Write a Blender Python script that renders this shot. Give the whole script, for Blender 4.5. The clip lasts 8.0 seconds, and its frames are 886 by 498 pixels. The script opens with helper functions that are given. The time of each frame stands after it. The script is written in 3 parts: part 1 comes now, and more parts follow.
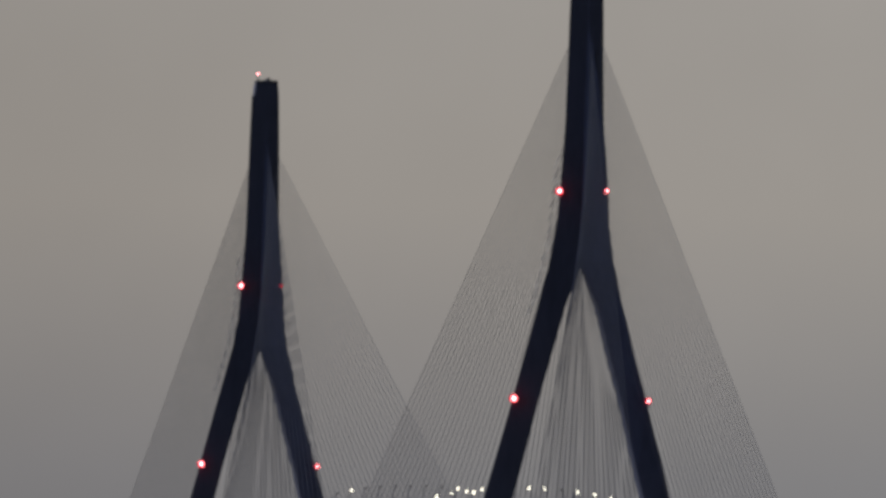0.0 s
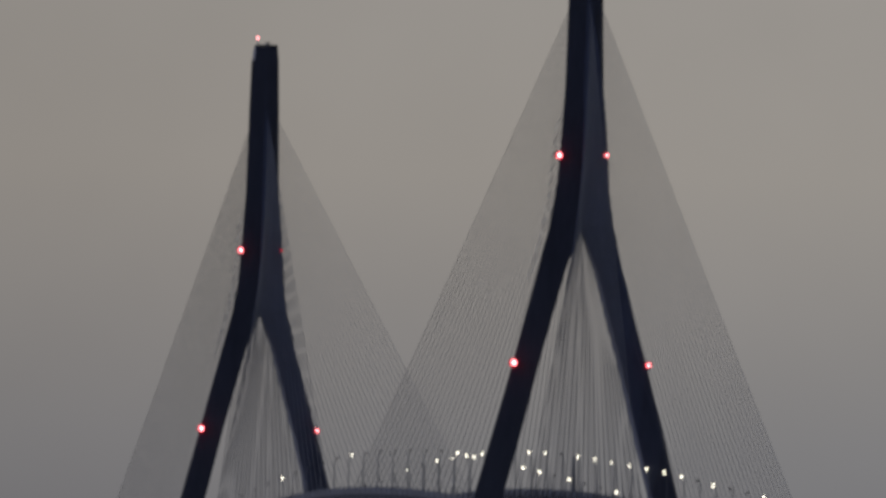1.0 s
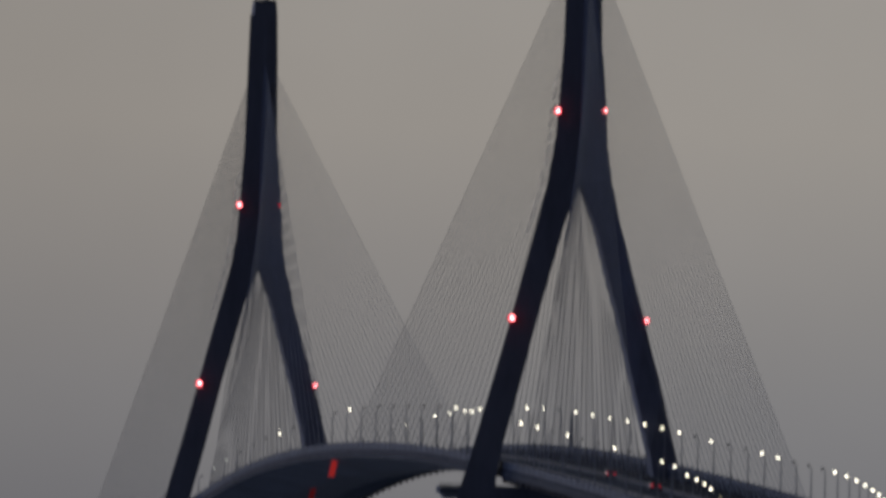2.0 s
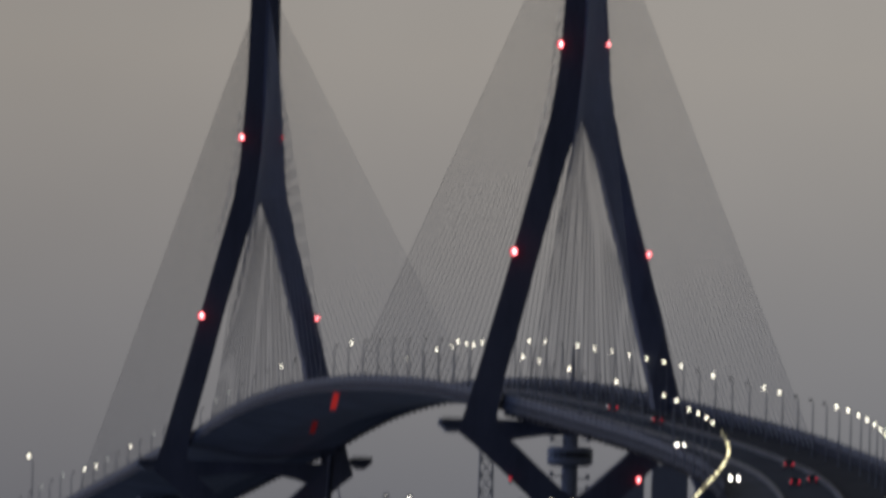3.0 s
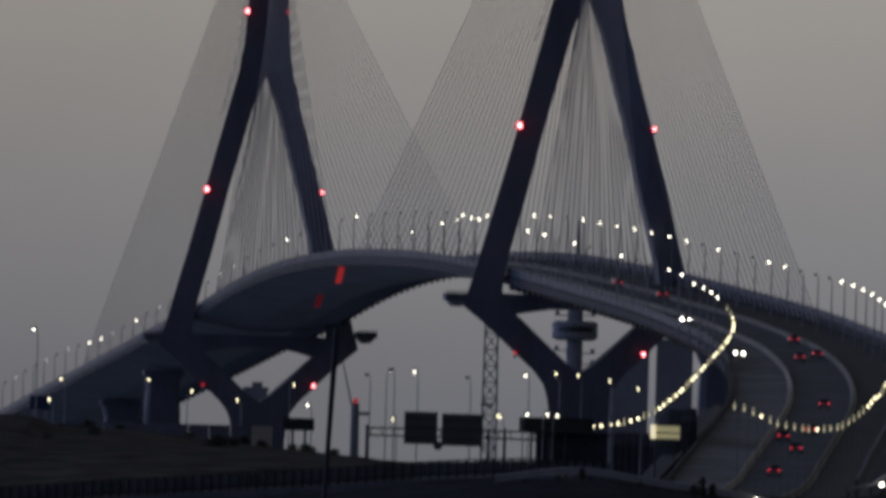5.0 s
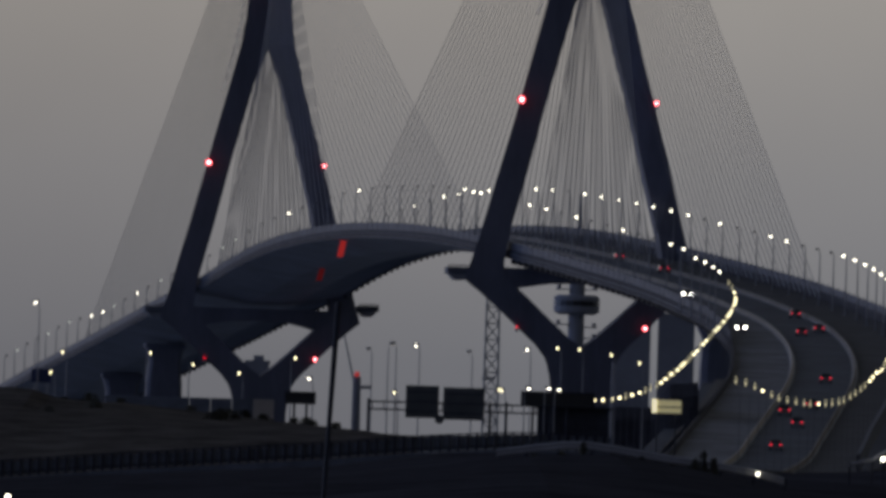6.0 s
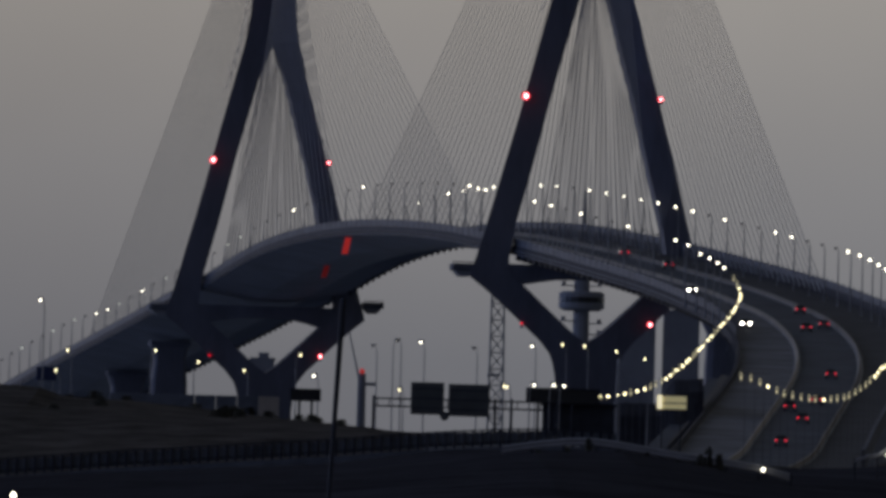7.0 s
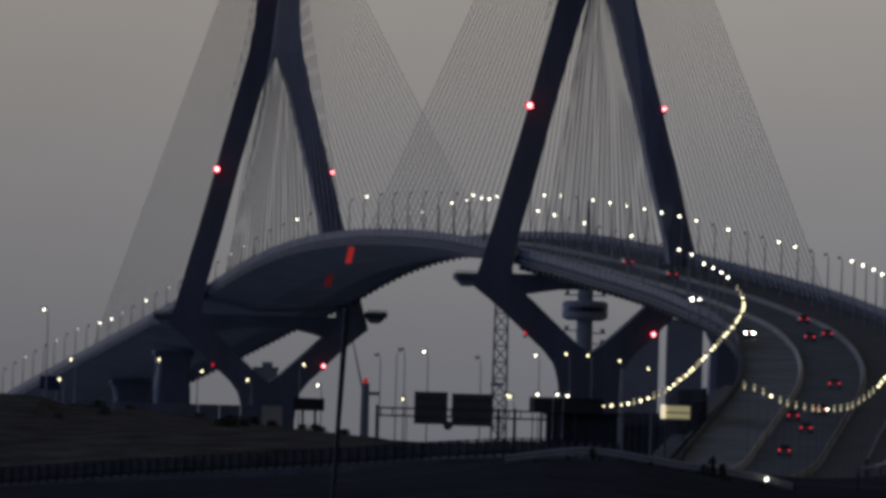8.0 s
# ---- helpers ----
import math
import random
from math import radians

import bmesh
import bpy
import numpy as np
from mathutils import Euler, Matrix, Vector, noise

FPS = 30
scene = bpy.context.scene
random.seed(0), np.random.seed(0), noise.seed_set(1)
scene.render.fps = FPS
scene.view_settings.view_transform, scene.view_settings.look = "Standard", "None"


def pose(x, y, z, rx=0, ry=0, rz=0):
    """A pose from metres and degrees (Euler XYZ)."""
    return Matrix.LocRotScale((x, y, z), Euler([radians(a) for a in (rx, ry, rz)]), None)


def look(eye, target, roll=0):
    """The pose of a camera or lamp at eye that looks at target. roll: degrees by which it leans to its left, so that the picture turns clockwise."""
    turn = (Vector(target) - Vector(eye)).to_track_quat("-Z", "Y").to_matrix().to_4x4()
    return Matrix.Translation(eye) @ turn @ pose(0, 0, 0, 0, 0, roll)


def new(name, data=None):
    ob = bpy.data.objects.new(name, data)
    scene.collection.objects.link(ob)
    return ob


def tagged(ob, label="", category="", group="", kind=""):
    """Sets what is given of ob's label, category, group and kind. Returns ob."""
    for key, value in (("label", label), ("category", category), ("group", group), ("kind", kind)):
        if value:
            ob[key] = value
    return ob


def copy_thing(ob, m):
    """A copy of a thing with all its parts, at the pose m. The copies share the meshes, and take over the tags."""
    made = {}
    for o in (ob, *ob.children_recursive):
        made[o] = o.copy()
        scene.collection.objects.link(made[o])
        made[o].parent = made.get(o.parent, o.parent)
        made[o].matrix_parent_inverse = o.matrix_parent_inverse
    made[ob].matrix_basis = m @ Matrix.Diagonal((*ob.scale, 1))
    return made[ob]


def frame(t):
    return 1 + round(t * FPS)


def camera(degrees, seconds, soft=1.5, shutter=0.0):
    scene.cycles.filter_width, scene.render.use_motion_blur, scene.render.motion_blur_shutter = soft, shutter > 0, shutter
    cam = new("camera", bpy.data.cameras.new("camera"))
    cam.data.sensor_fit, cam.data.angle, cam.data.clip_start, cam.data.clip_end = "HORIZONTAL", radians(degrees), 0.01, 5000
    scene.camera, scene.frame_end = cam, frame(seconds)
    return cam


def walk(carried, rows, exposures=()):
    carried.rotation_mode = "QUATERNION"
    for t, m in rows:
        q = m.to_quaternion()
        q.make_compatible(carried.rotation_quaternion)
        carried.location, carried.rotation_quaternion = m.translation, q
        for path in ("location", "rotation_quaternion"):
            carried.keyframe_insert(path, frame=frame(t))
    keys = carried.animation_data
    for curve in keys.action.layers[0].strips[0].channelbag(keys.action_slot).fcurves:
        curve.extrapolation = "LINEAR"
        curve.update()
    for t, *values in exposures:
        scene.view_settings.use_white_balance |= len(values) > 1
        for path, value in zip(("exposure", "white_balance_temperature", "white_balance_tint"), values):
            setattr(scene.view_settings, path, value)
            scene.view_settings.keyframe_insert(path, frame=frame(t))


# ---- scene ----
cam = camera(2.8852, 8.0, soft=3.8, shutter=2.0)
EYE = (0.0, 0.0, 5.0)
# seconds, yaw, pitch above the horizon, lean of the picture, degrees
TURNS = ((0.0, 0.0, 2.1596, 1.2), (0.5, -0.0009, 2.1101, 1.22), (1.0, -0.0027, 2.0435, 1.17), (1.5, -0.0059, 1.9773, 1.13),
         (1.7, -0.0076, 1.9483, 1.176), (2.8, -0.0111, 1.7274, 1.463), (3.0, -0.0086, 1.6796, 1.47), (3.5, -0.0069, 1.5629, 1.45), (4.0, -0.0043, 1.4428, 1.56), (4.5, -0.0017, 1.3528, 1.53),
         (4.7, -0.0024, 1.3155, 1.555), (5.8, -0.0023, 1.1961, 1.596), (6.0, 0.0013, 1.1837, 1.69), (6.5, 0.0077, 1.1671, 1.58), (7.0, 0.0164, 1.1725, 1.53), (7.5, 0.0226, 1.1886, 1.555),
         (8.0, 0.0286, 1.2031, 1.558))
walk(cam, [(t, pose(*EYE, 90 + p, 0, y) @ pose(0, 0, 0, 0, 0, r)) for t, y, p, r in TURNS],
     exposures=((0.0, 0.0), (0.5, -0.04), (1.0, -0.08), (1.7, -0.06), (3.0, 0.05), (6.0, 0.07), (8.0, 0.07)))

# ---- light: dusk under a hazy sky that is brightest beyond the bridge ----
world = bpy.data.worlds.new("dusk_sky")
scene.world = world
world.use_nodes = True
wn, wl = world.node_tree.nodes, world.node_tree.links
wn.clear()


def sky_ramp(node_list, stops):
    ramp = node_list.new("ShaderNodeValToRGB")
    els = ramp.color_ramp.elements
    while len(els) < len(stops):
        els.new(0.5)
    for e, (p, col) in zip(els, stops):
        e.position, e.color = p, (*col, 1)
    return ramp


coords = wn.new("ShaderNodeTexCoord")
split = wn.new("ShaderNodeSeparateXYZ")
wl.new(coords.outputs["Generated"], split.inputs[0])
# elevation: haze low down, warmer and lighter above
up = wn.new("ShaderNodeMapRange")
up.inputs["From Min"].default_value, up.inputs["From Max"].default_value = 0.0, 0.1
wl.new(split.outputs["Z"], up.inputs["Value"])
height = sky_ramp(wn, ((0.0, (0.108, 0.120, 0.142)), (0.14, (0.140, 0.152, 0.172)), (0.25, (0.205, 0.209, 0.217)),
                       (0.40, (0.300, 0.285, 0.266)), (1.0, (0.37, 0.36, 0.35))))
wl.new(up.outputs[0], height.inputs[0])
# bearing: bright ahead of the lens, dim blue evening behind it
round_about = wn.new("ShaderNodeMapRange")
round_about.inputs["From Min"].default_value, round_about.inputs["From Max"].default_value = -1.0, 1.0
wl.new(split.outputs["Y"], round_about.inputs["Value"])
bearing = sky_ramp(wn, ((0.0, (0.155, 0.147, 0.153)), (0.45, (0.138, 0.158, 0.21)), (0.8, (0.6, 0.62, 0.66)), (1.0, (1.0, 1.0, 1.0))))
wl.new(round_about.outputs[0], bearing.inputs[0])
mixed = wn.new("ShaderNodeMix")
mixed.data_type, mixed.blend_type = "RGBA", "MULTIPLY"
mixed.inputs["Factor"].default_value = 1.0
wl.new(height.outputs[0], mixed.inputs["A"])
wl.new(bearing.outputs[0], mixed.inputs["B"])
back = wn.new("ShaderNodeBackground")
# an unseen glow added left of the lens, to brighten the pylons' turned faces
toward = wn.new("ShaderNodeVectorMath")
toward.operation = "DOT_PRODUCT"
toward.inputs[1].default_value = (-0.993, -0.12, 0.0)
wl.new(coords.outputs["Generated"], toward.inputs[0])
glow = sky_ramp(wn, ((0.0, (1.0, 1.0, 1.0)), (0.5, (1.0, 1.0, 1.0)), (0.75, (2.0, 2.35, 3.3)), (1.0, (6.1, 7.2, 10.6))))
sideways = wn.new("ShaderNodeMapRange")
sideways.inputs["From Min"].default_value, sideways.inputs["From Max"].default_value = -1.0, 1.0
wl.new(toward.outputs["Value"], sideways.inputs["Value"])
wl.new(sideways.outputs[0], glow.inputs[0])
sided = wn.new("ShaderNodeMix")
sided.data_type, sided.blend_type = "RGBA", "MULTIPLY"
sided.inputs["Factor"].default_value = 1.0
wl.new(mixed.outputs["Result"], sided.inputs["A"])
wl.new(glow.outputs[0], sided.inputs["B"])
# darker towards the left, and faint uneven cloud
left_dim = wn.new("ShaderNodeMapRange")
left_dim.interpolation_type = "SMOOTHSTEP"
for key, value in (("From Min", -0.035), ("From Max", 0.02), ("To Min", 0.9), ("To Max", 1.02)):
    left_dim.inputs[key].default_value = value
wl.new(split.outputs["X"], left_dim.inputs["Value"])
cloud = wn.new("ShaderNodeTexNoise")
cloud.inputs["Scale"].default_value, cloud.inputs["Detail"].default_value = 70.0, 3.0
wl.new(coords.outputs["Generated"], cloud.inputs["Vector"])
uneven = wn.new("ShaderNodeMapRange")
uneven.inputs["To Min"].default_value, uneven.inputs["To Max"].default_value = 0.94, 1.06
wl.new(cloud.outputs["Fac"], uneven.inputs["Value"])
veil = wn.new("ShaderNodeMath")
veil.operation = "MULTIPLY"
wl.new(left_dim.outputs[0], veil.inputs[0])
wl.new(uneven.outputs[0], veil.inputs[1])
# the sky darkens towards the zenith
zenith = wn.new("ShaderNodeMapRange")
zenith.interpolation_type = "SMOOTHSTEP"
for key, value in (("From Min", 0.08), ("From Max", 0.55), ("To Min", 1.0), ("To Max", 0.33)):
    zenith.inputs[key].default_value = value
wl.new(split.outputs["Z"], zenith.inputs["Value"])
dimmed = wn.new("ShaderNodeMath")
dimmed.operation = "MULTIPLY"
wl.new(veil.outputs[0], dimmed.inputs[0])
wl.new(zenith.outputs[0], dimmed.inputs[1])
wl.new(dimmed.outputs[0], back.inputs["Strength"])
wl.new(sided.outputs["Result"], back.inputs["Color"])
back.inputs["Strength"].default_value = 1.0
# a faint clear sky over the haze
sky = wn.new("ShaderNodeTexSky")
sky.sky_type, sky.sun_disc = "NISHITA", False
sky.sun_elevation, sky.sun_rotation = radians(1.0), radians(-25)
faint = wn.new("ShaderNodeBackground")
faint.inputs["Strength"].default_value = 0.003
wl.new(sky.outputs[0], faint.inputs["Color"])
both = wn.new("ShaderNodeAddShader")
wl.new(back.outputs[0], both.inputs[0])
wl.new(faint.outputs[0], both.inputs[1])
wout = wn.new("ShaderNodeOutputWorld")
wl.new(both.outputs[0], wout.inputs["Surface"])

sun = new("sun", bpy.data.lights.new("sun", "SUN"))
sun.data.energy, sun.data.angle, sun.data.color = 0.12, radians(20), (1.0, 0.9, 0.8)
sun.matrix_world = look((0, 0, 0), (0.42, -0.9, -0.1))


# ---- materials ----
def surface(name, colour, rough=0.8, metal=0.0, scale=0.3, vary=0.25, bump=0.0, streak=1.0, per_object=0.0, gloss=0.5):
    m = bpy.data.materials.new(name)
    m.use_nodes = True
    nt = m.node_tree
    b = nt.nodes["Principled BSDF"]
    b.inputs["Roughness"].default_value, b.inputs["Metallic"].default_value = rough, metal
    b.inputs["Specular IOR Level"].default_value = gloss
    tc = nt.nodes.new("ShaderNodeTexCoord")
    mp = nt.nodes.new("ShaderNodeMapping")
    mp.inputs["Scale"].default_value = (1, 1, streak)
    nt.links.new(tc.outputs["Object"], mp.inputs[0])
    big = nt.nodes.new("ShaderNodeTexNoise")
    big.inputs["Scale"].default_value, big.inputs["Detail"].default_value = scale, 5
    fine = nt.nodes.new("ShaderNodeTexNoise")
    fine.inputs["Scale"].default_value, fine.inputs["Detail"].default_value = scale * 9, 4
    for n in (big, fine):
        nt.links.new(mp.outputs[0], n.inputs["Vector"])
    add = nt.nodes.new("ShaderNodeMath")
    add.operation = "MULTIPLY_ADD"
    add.inputs[1].default_value = 0.4
    nt.links.new(fine.outputs["Fac"], add.inputs[0])
    nt.links.new(big.outputs["Fac"], add.inputs[2])
    if per_object:
        info = nt.nodes.new("ShaderNodeObjectInfo")
        more = nt.nodes.new("ShaderNodeMath")
        more.operation = "MULTIPLY_ADD"
        more.inputs[1].default_value = per_object
        nt.links.new(info.outputs["Random"], more.inputs[0])
        nt.links.new(add.outputs[0], more.inputs[2])
        add = more
    ramp = nt.nodes.new("ShaderNodeValToRGB")
    e = ramp.color_ramp.elements
    e[0].position, e[0].color = 0.4, (*[c * (1 - vary) for c in colour], 1)
    e[1].position, e[1].color = 1.0, (*[min(1, c * (1 + vary)) for c in colour], 1)
    nt.links.new(add.outputs[0], ramp.inputs[0])
    nt.links.new(ramp.outputs[0], b.inputs["Base Color"])
    if bump:
        bp = nt.nodes.new("ShaderNodeBump")
        bp.inputs["Strength"].default_value, bp.inputs["Distance"].default_value = bump, 0.15
        nt.links.new(add.outputs[0], bp.inputs["Height"])
        nt.links.new(bp.outputs[0], b.inputs["Normal"])
    return m


def glowing(name, colour, strength):
    m = bpy.data.materials.new(name)
    m.use_nodes = True
    b = m.node_tree.nodes["Principled BSDF"]
    b.inputs["Base Color"].default_value = (*colour, 1)
    b.inputs["Emission Color"].default_value = (*colour, 1)
    b.inputs["Emission Strength"].default_value = strength
    return m


CONCRETE = surface("blue_grey_concrete", (0.162, 0.176, 0.228), 0.75, scale=0.12, vary=0.3, bump=0.2, streak=0.25)
GIRDER = surface("painted_steel_girder", (0.37, 0.41, 0.5), 0.6, scale=0.08, vary=0.3, bump=0.1)
PALE_CONCRETE = surface("pale_barrier_concrete", (0.5, 0.46, 0.4), 0.9, scale=0.3, vary=0.25, bump=0.2, gloss=0.12)
GREY_CONCRETE = surface("grey_barrier_concrete", (0.3, 0.28, 0.255), 0.9, scale=0.3, vary=0.25, bump=0.2, gloss=0.12)
ASPHALT = surface("asphalt", (0.082, 0.099, 0.13), 0.85, scale=0.15, vary=0.4, bump=0.2, gloss=0.07)
DARK_ROAD = surface("dark_grey_asphalt", (0.06, 0.068, 0.085), 0.85, scale=0.15, vary=0.4, bump=0.2, gloss=0.07)
LIGHT_ROAD = surface("light_grey_asphalt", (0.175, 0.186, 0.21), 0.9, scale=0.12, vary=0.45, bump=0.2, gloss=0.07)
POLE_GREY = surface("road_toned_pole_steel", (0.13, 0.14, 0.16), 0.8, scale=0.8, vary=0.25, gloss=0.15)
SCREEN = surface("aluminium_screen", (0.12, 0.135, 0.172), 0.7, 0.0, scale=0.5, vary=0.45, gloss=0.2)
EDGE_DARK = surface("dark_edge_steel", (0.052, 0.058, 0.076), 0.85, scale=0.4, vary=0.4, gloss=0.08)
CABLE = surface("pale_cable_sheath", (0.12, 0.135, 0.175), 0.6, scale=0.05, vary=0.12, per_object=0.2)
DASH_GREY = surface("grey_cable_dash", (0.62, 0.62, 0.6), 0.7, scale=0.7, vary=0.45, per_object=0.5, gloss=0.2)
STEEL = surface("galvanised_steel", (0.3, 0.31, 0.33), 0.55, 0.5, scale=0.8, vary=0.2)
LAMP_STEEL = surface("pale_lamp_steel", (0.3, 0.31, 0.33), 0.6, scale=0.8, vary=0.15)
DARK_STEEL = surface("dark_painted_steel", (0.05, 0.055, 0.07), 0.7, 0.0, scale=0.8, vary=0.3, gloss=0.2)
GRASS = surface("dry_grass", (0.104, 0.096, 0.088), 1.0, scale=0.25, vary=0.7, bump=0.6, gloss=0.0)
SOIL = surface("dark_bank_soil", (0.053, 0.054, 0.064), 1.0, scale=0.08, vary=0.5, bump=0.6, gloss=0.0)
WATER = surface("bay_water", (0.16, 0.185, 0.21), 0.25, scale=0.02, vary=0.2, bump=0.4)
GALV = surface("bright_galvanised_rail", (0.42, 0.43, 0.45), 0.6, scale=0.6, vary=0.25)
LEAF = surface("dusky_foliage", (0.11, 0.11, 0.085), 0.95, scale=0.3, vary=0.5, gloss=0.1)
FAR_WALL = surface("haze_toned_wall", (0.3, 0.32, 0.36), 0.9, scale=0.05, vary=0.2)
RUBBER = surface("black_rubber", (0.02, 0.02, 0.02), 0.9, scale=2, vary=0.2)
CAR_PAINT = surface("car_paint", (0.16, 0.165, 0.18), 0.35, 0.3, scale=0.6, vary=0.15, per_object=0.5)
GLASS = surface("dark_glazing", (0.03, 0.035, 0.04), 0.1, scale=0.5, vary=0.1)
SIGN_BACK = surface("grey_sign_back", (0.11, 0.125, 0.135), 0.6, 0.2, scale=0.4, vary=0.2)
HUT_WALL = surface("dull_render", (0.15, 0.165, 0.2), 0.95, scale=0.3, vary=0.3, gloss=0.1)
INFILL = surface("weathered_infill_panel", (0.15, 0.17, 0.205), 0.9, scale=0.5, vary=0.4, per_object=0.3, gloss=0.1)
BLUE_SIGN = surface("blue_sign_face", (0.025, 0.045, 0.14), 0.5, scale=0.5, vary=0.15)
LAMP_WHITE = glowing("lamp_white", (1.0, 0.94, 0.76), 7.0)
LAMP_GOLD = glowing("lamp_gold", (1.0, 0.9, 0.55), 4.5)
LAMP_FAINT = glowing("lamp_faint_white", (0.95, 1.0, 0.9), 0.9)
LAMP_DIM = glowing("lamp_dim_gold", (1.0, 0.9, 0.55), 0.5)
RED_GLOW = glowing("red_warning_glow", (1.0, 0.28, 0.3), 7.0)
RED_HALO_BULB = glowing("red_halo_and_bulb", (1.0, 0.005, 0.03), 0.75)
RED_DIM = glowing("red_marker_glow", (0.9, 0.05, 0.045), 0.26)
RED_FAINT = glowing("faint_marker_glow", (0.8, 0.05, 0.05), 0.048)
TAIL_GLOW = glowing("tail_light_glow", (1.0, 0.03, 0.07), 1.05)
HEAD_GLOW = glowing("headlight_glow", (1.0, 0.96, 0.85), 18.0)


# ---- building helpers ----
def mesh_of(bm, name, mat):
    me = bpy.data.meshes.new(name)
    bmesh.ops.recalc_face_normals(bm, faces=bm.faces)
    bm.to_mesh(me)
    bm.free()
    me.materials.append(mat)
    return me


def part(name, bm, mat, parent=None, label=""):
    ob = new(name, mesh_of(bm, name, mat))
    if parent is not None:
        ob.parent = parent
    if label:
        ob["label"] = label
    return ob


def empty(name, m=None):
    ob = new(name)
    ob.matrix_world = m or Matrix()
    return ob


def add_box(bm, c, size, bevel=0.0, rz=0.0):
    r = bmesh.ops.create_cube(bm, size=1, matrix=pose(*c, 0, 0, rz) @ Matrix.Diagonal((*size, 1)))
    if bevel:
        edges = {e for v in r["verts"] for e in v.link_edges}
        bmesh.ops.bevel(bm, geom=list(edges), offset=bevel, segments=1, affect="EDGES")
    return bm


def box(c, size, bevel=0.0, rz=0.0):
    return add_box(bmesh.new(), c, size, bevel, rz)


def add_tube(bm, pts, radii, n=8, caps=True):
    rings = []
    for i, p in enumerate(pts):
        a, b = Vector(pts[max(i - 1, 0)]), Vector(pts[min(i + 1, len(pts) - 1)])
        d = (b - a).normalized()
        side = d.orthogonal().normalized() if abs(d.z) > 0.9 else d.cross(Vector((0, 0, 1))).normalized()
        other = d.cross(side)
        rings.append([bm.verts.new(Vector(p) + radii[i] * (math.cos(k * 2 * math.pi / n) * side + math.sin(k * 2 * math.pi / n) * other)) for k in range(n)])
    for r, q in zip(rings, rings[1:]):
        for k in range(n):
            bm.faces.new((r[k], r[(k + 1) % n], q[(k + 1) % n], q[k]))
    if caps:
        bm.faces.new(rings[0])
        bm.faces.new(rings[-1])
    return bm


def tube(pts, radii, n=8):
    return add_tube(bmesh.new(), pts, radii, n)


def add_loft(bm, rings, caps=True):
    vs = [[bm.verts.new(p) for p in r] for r in rings]
    n = len(vs[0])
    for a, b in zip(vs, vs[1:]):
        for k in range(n):
            bm.faces.new((a[k], a[(k + 1) % n], b[(k + 1) % n], b[k]))
    if caps:
        bm.faces.new(vs[0])
        bm.faces.new(vs[-1])
    return bm


def smooth_curve(keys, s):
    """Cubic through the keys (first column ascending), all other columns at s."""
    keys = np.asarray(keys, float)
    k, v = keys[:, 0], keys[:, 1:]
    slopes = np.gradient(v, k, axis=0)
    i = int(np.clip(np.searchsorted(k, s) - 1, 0, len(k) - 2))
    h = k[i + 1] - k[i]
    t = (s - k[i]) / h
    if t < 0 or t > 1:
        j = i if t < 0 else i + 1
        return v[j] + slopes[j] * (s - k[j])
    return ((2 * t**3 - 3 * t**2 + 1) * v[i] + (t**3 - 2 * t**2 + t) * h * slopes[i]
            + (3 * t**2 - 2 * t**3) * v[i + 1] + (t**3 - t**2) * h * slopes[i + 1])


# ---- the bridge's line: station, x, y, road height; 0 at the near pylon, 541 at the far one ----
LINE = ((-1400, -8.0, 1910.0, 21.6), (-1250, 13.0, 2058.0, 22.0), (-1150, 24.4, 2156.0, 22.2), (-1050, 34.5, 2254.0, 22.5), (-1000, 39.0, 2302.0, 23.7), (-925, 44.6, 2375.0, 26.6), (-850, 48.2, 2450.0, 30.5), (-770, 51.6, 2530.0, 34.2), (-690, 55.2, 2610.0, 38.3),
        (-618, 58.0, 2683.0, 41.9), (-555, 59.6, 2745.0, 45.0), (-490, 60.4, 2809.0, 48.3), (-437, 60.2, 2862.0, 50.9), (-350, 58.0, 2949.0, 55.3),
        (-285, 54.4, 3014.0, 58.4), (-230, 50.2, 3070.0, 61.3), (-160, 43.5, 3138.0, 64.8), (-112, 38.4, 3188.0, 67.2), (-50, 32.0, 3250.0, 70.2),
        (0, 26.1, 3300.0, 72.6), (54, 19.6, 3353.6, 75.0), (98, 14.2, 3397.3, 76.9), (190, 3.1, 3488.6, 79.7), (288, -8.8, 3585.9, 81.2),
        (338, -14.8, 3635.5, 81.2), (390, -21.1, 3687.1, 80.6), (443, -27.5, 3739.7, 79.1), (498, -34.2, 3794.3, 76.5),
        (541, -39.4, 3837.0, 74.1), (623, -49.3, 3918.4, 71.0), (695, -58.0, 3989.9, 67.8), (795, -70.2, 4089.1, 63.4),
        (914, -84.6, 4207.3, 58.3), (1100, -107.1, 4391.9, 49.4))
HALF = 14.0
RIGHT = 17.5
FAR_STATION = 541.0


def at_station(s):
    """Place on the road's axis, direction of travel away from the eye, and the way to the right."""
    a, b, p = (Vector(smooth_curve(LINE, v)) for v in (s - 1, s + 1, s))
    d = (b - a)
    d.z = 0
    d.normalize()
    return p, d, Vector((d.y, -d.x, 0))


def on_deck(s, off, dz=0.0):
    p, d, r = at_station(s)
    return p + r * off + Vector((0, 0, dz))


def sweep(section, s0, s1, step=12.0):
    """Section points (offset to the right, height over the road) carried along the bridge."""
    n = max(2, int(round((s1 - s0) / step)) + 1)
    return add_loft(bmesh.new(), [[on_deck(s, o, z) for o, z in section] for s in np.linspace(s0, s1, n)])


S0, S1 = -1400.0, 1100.0

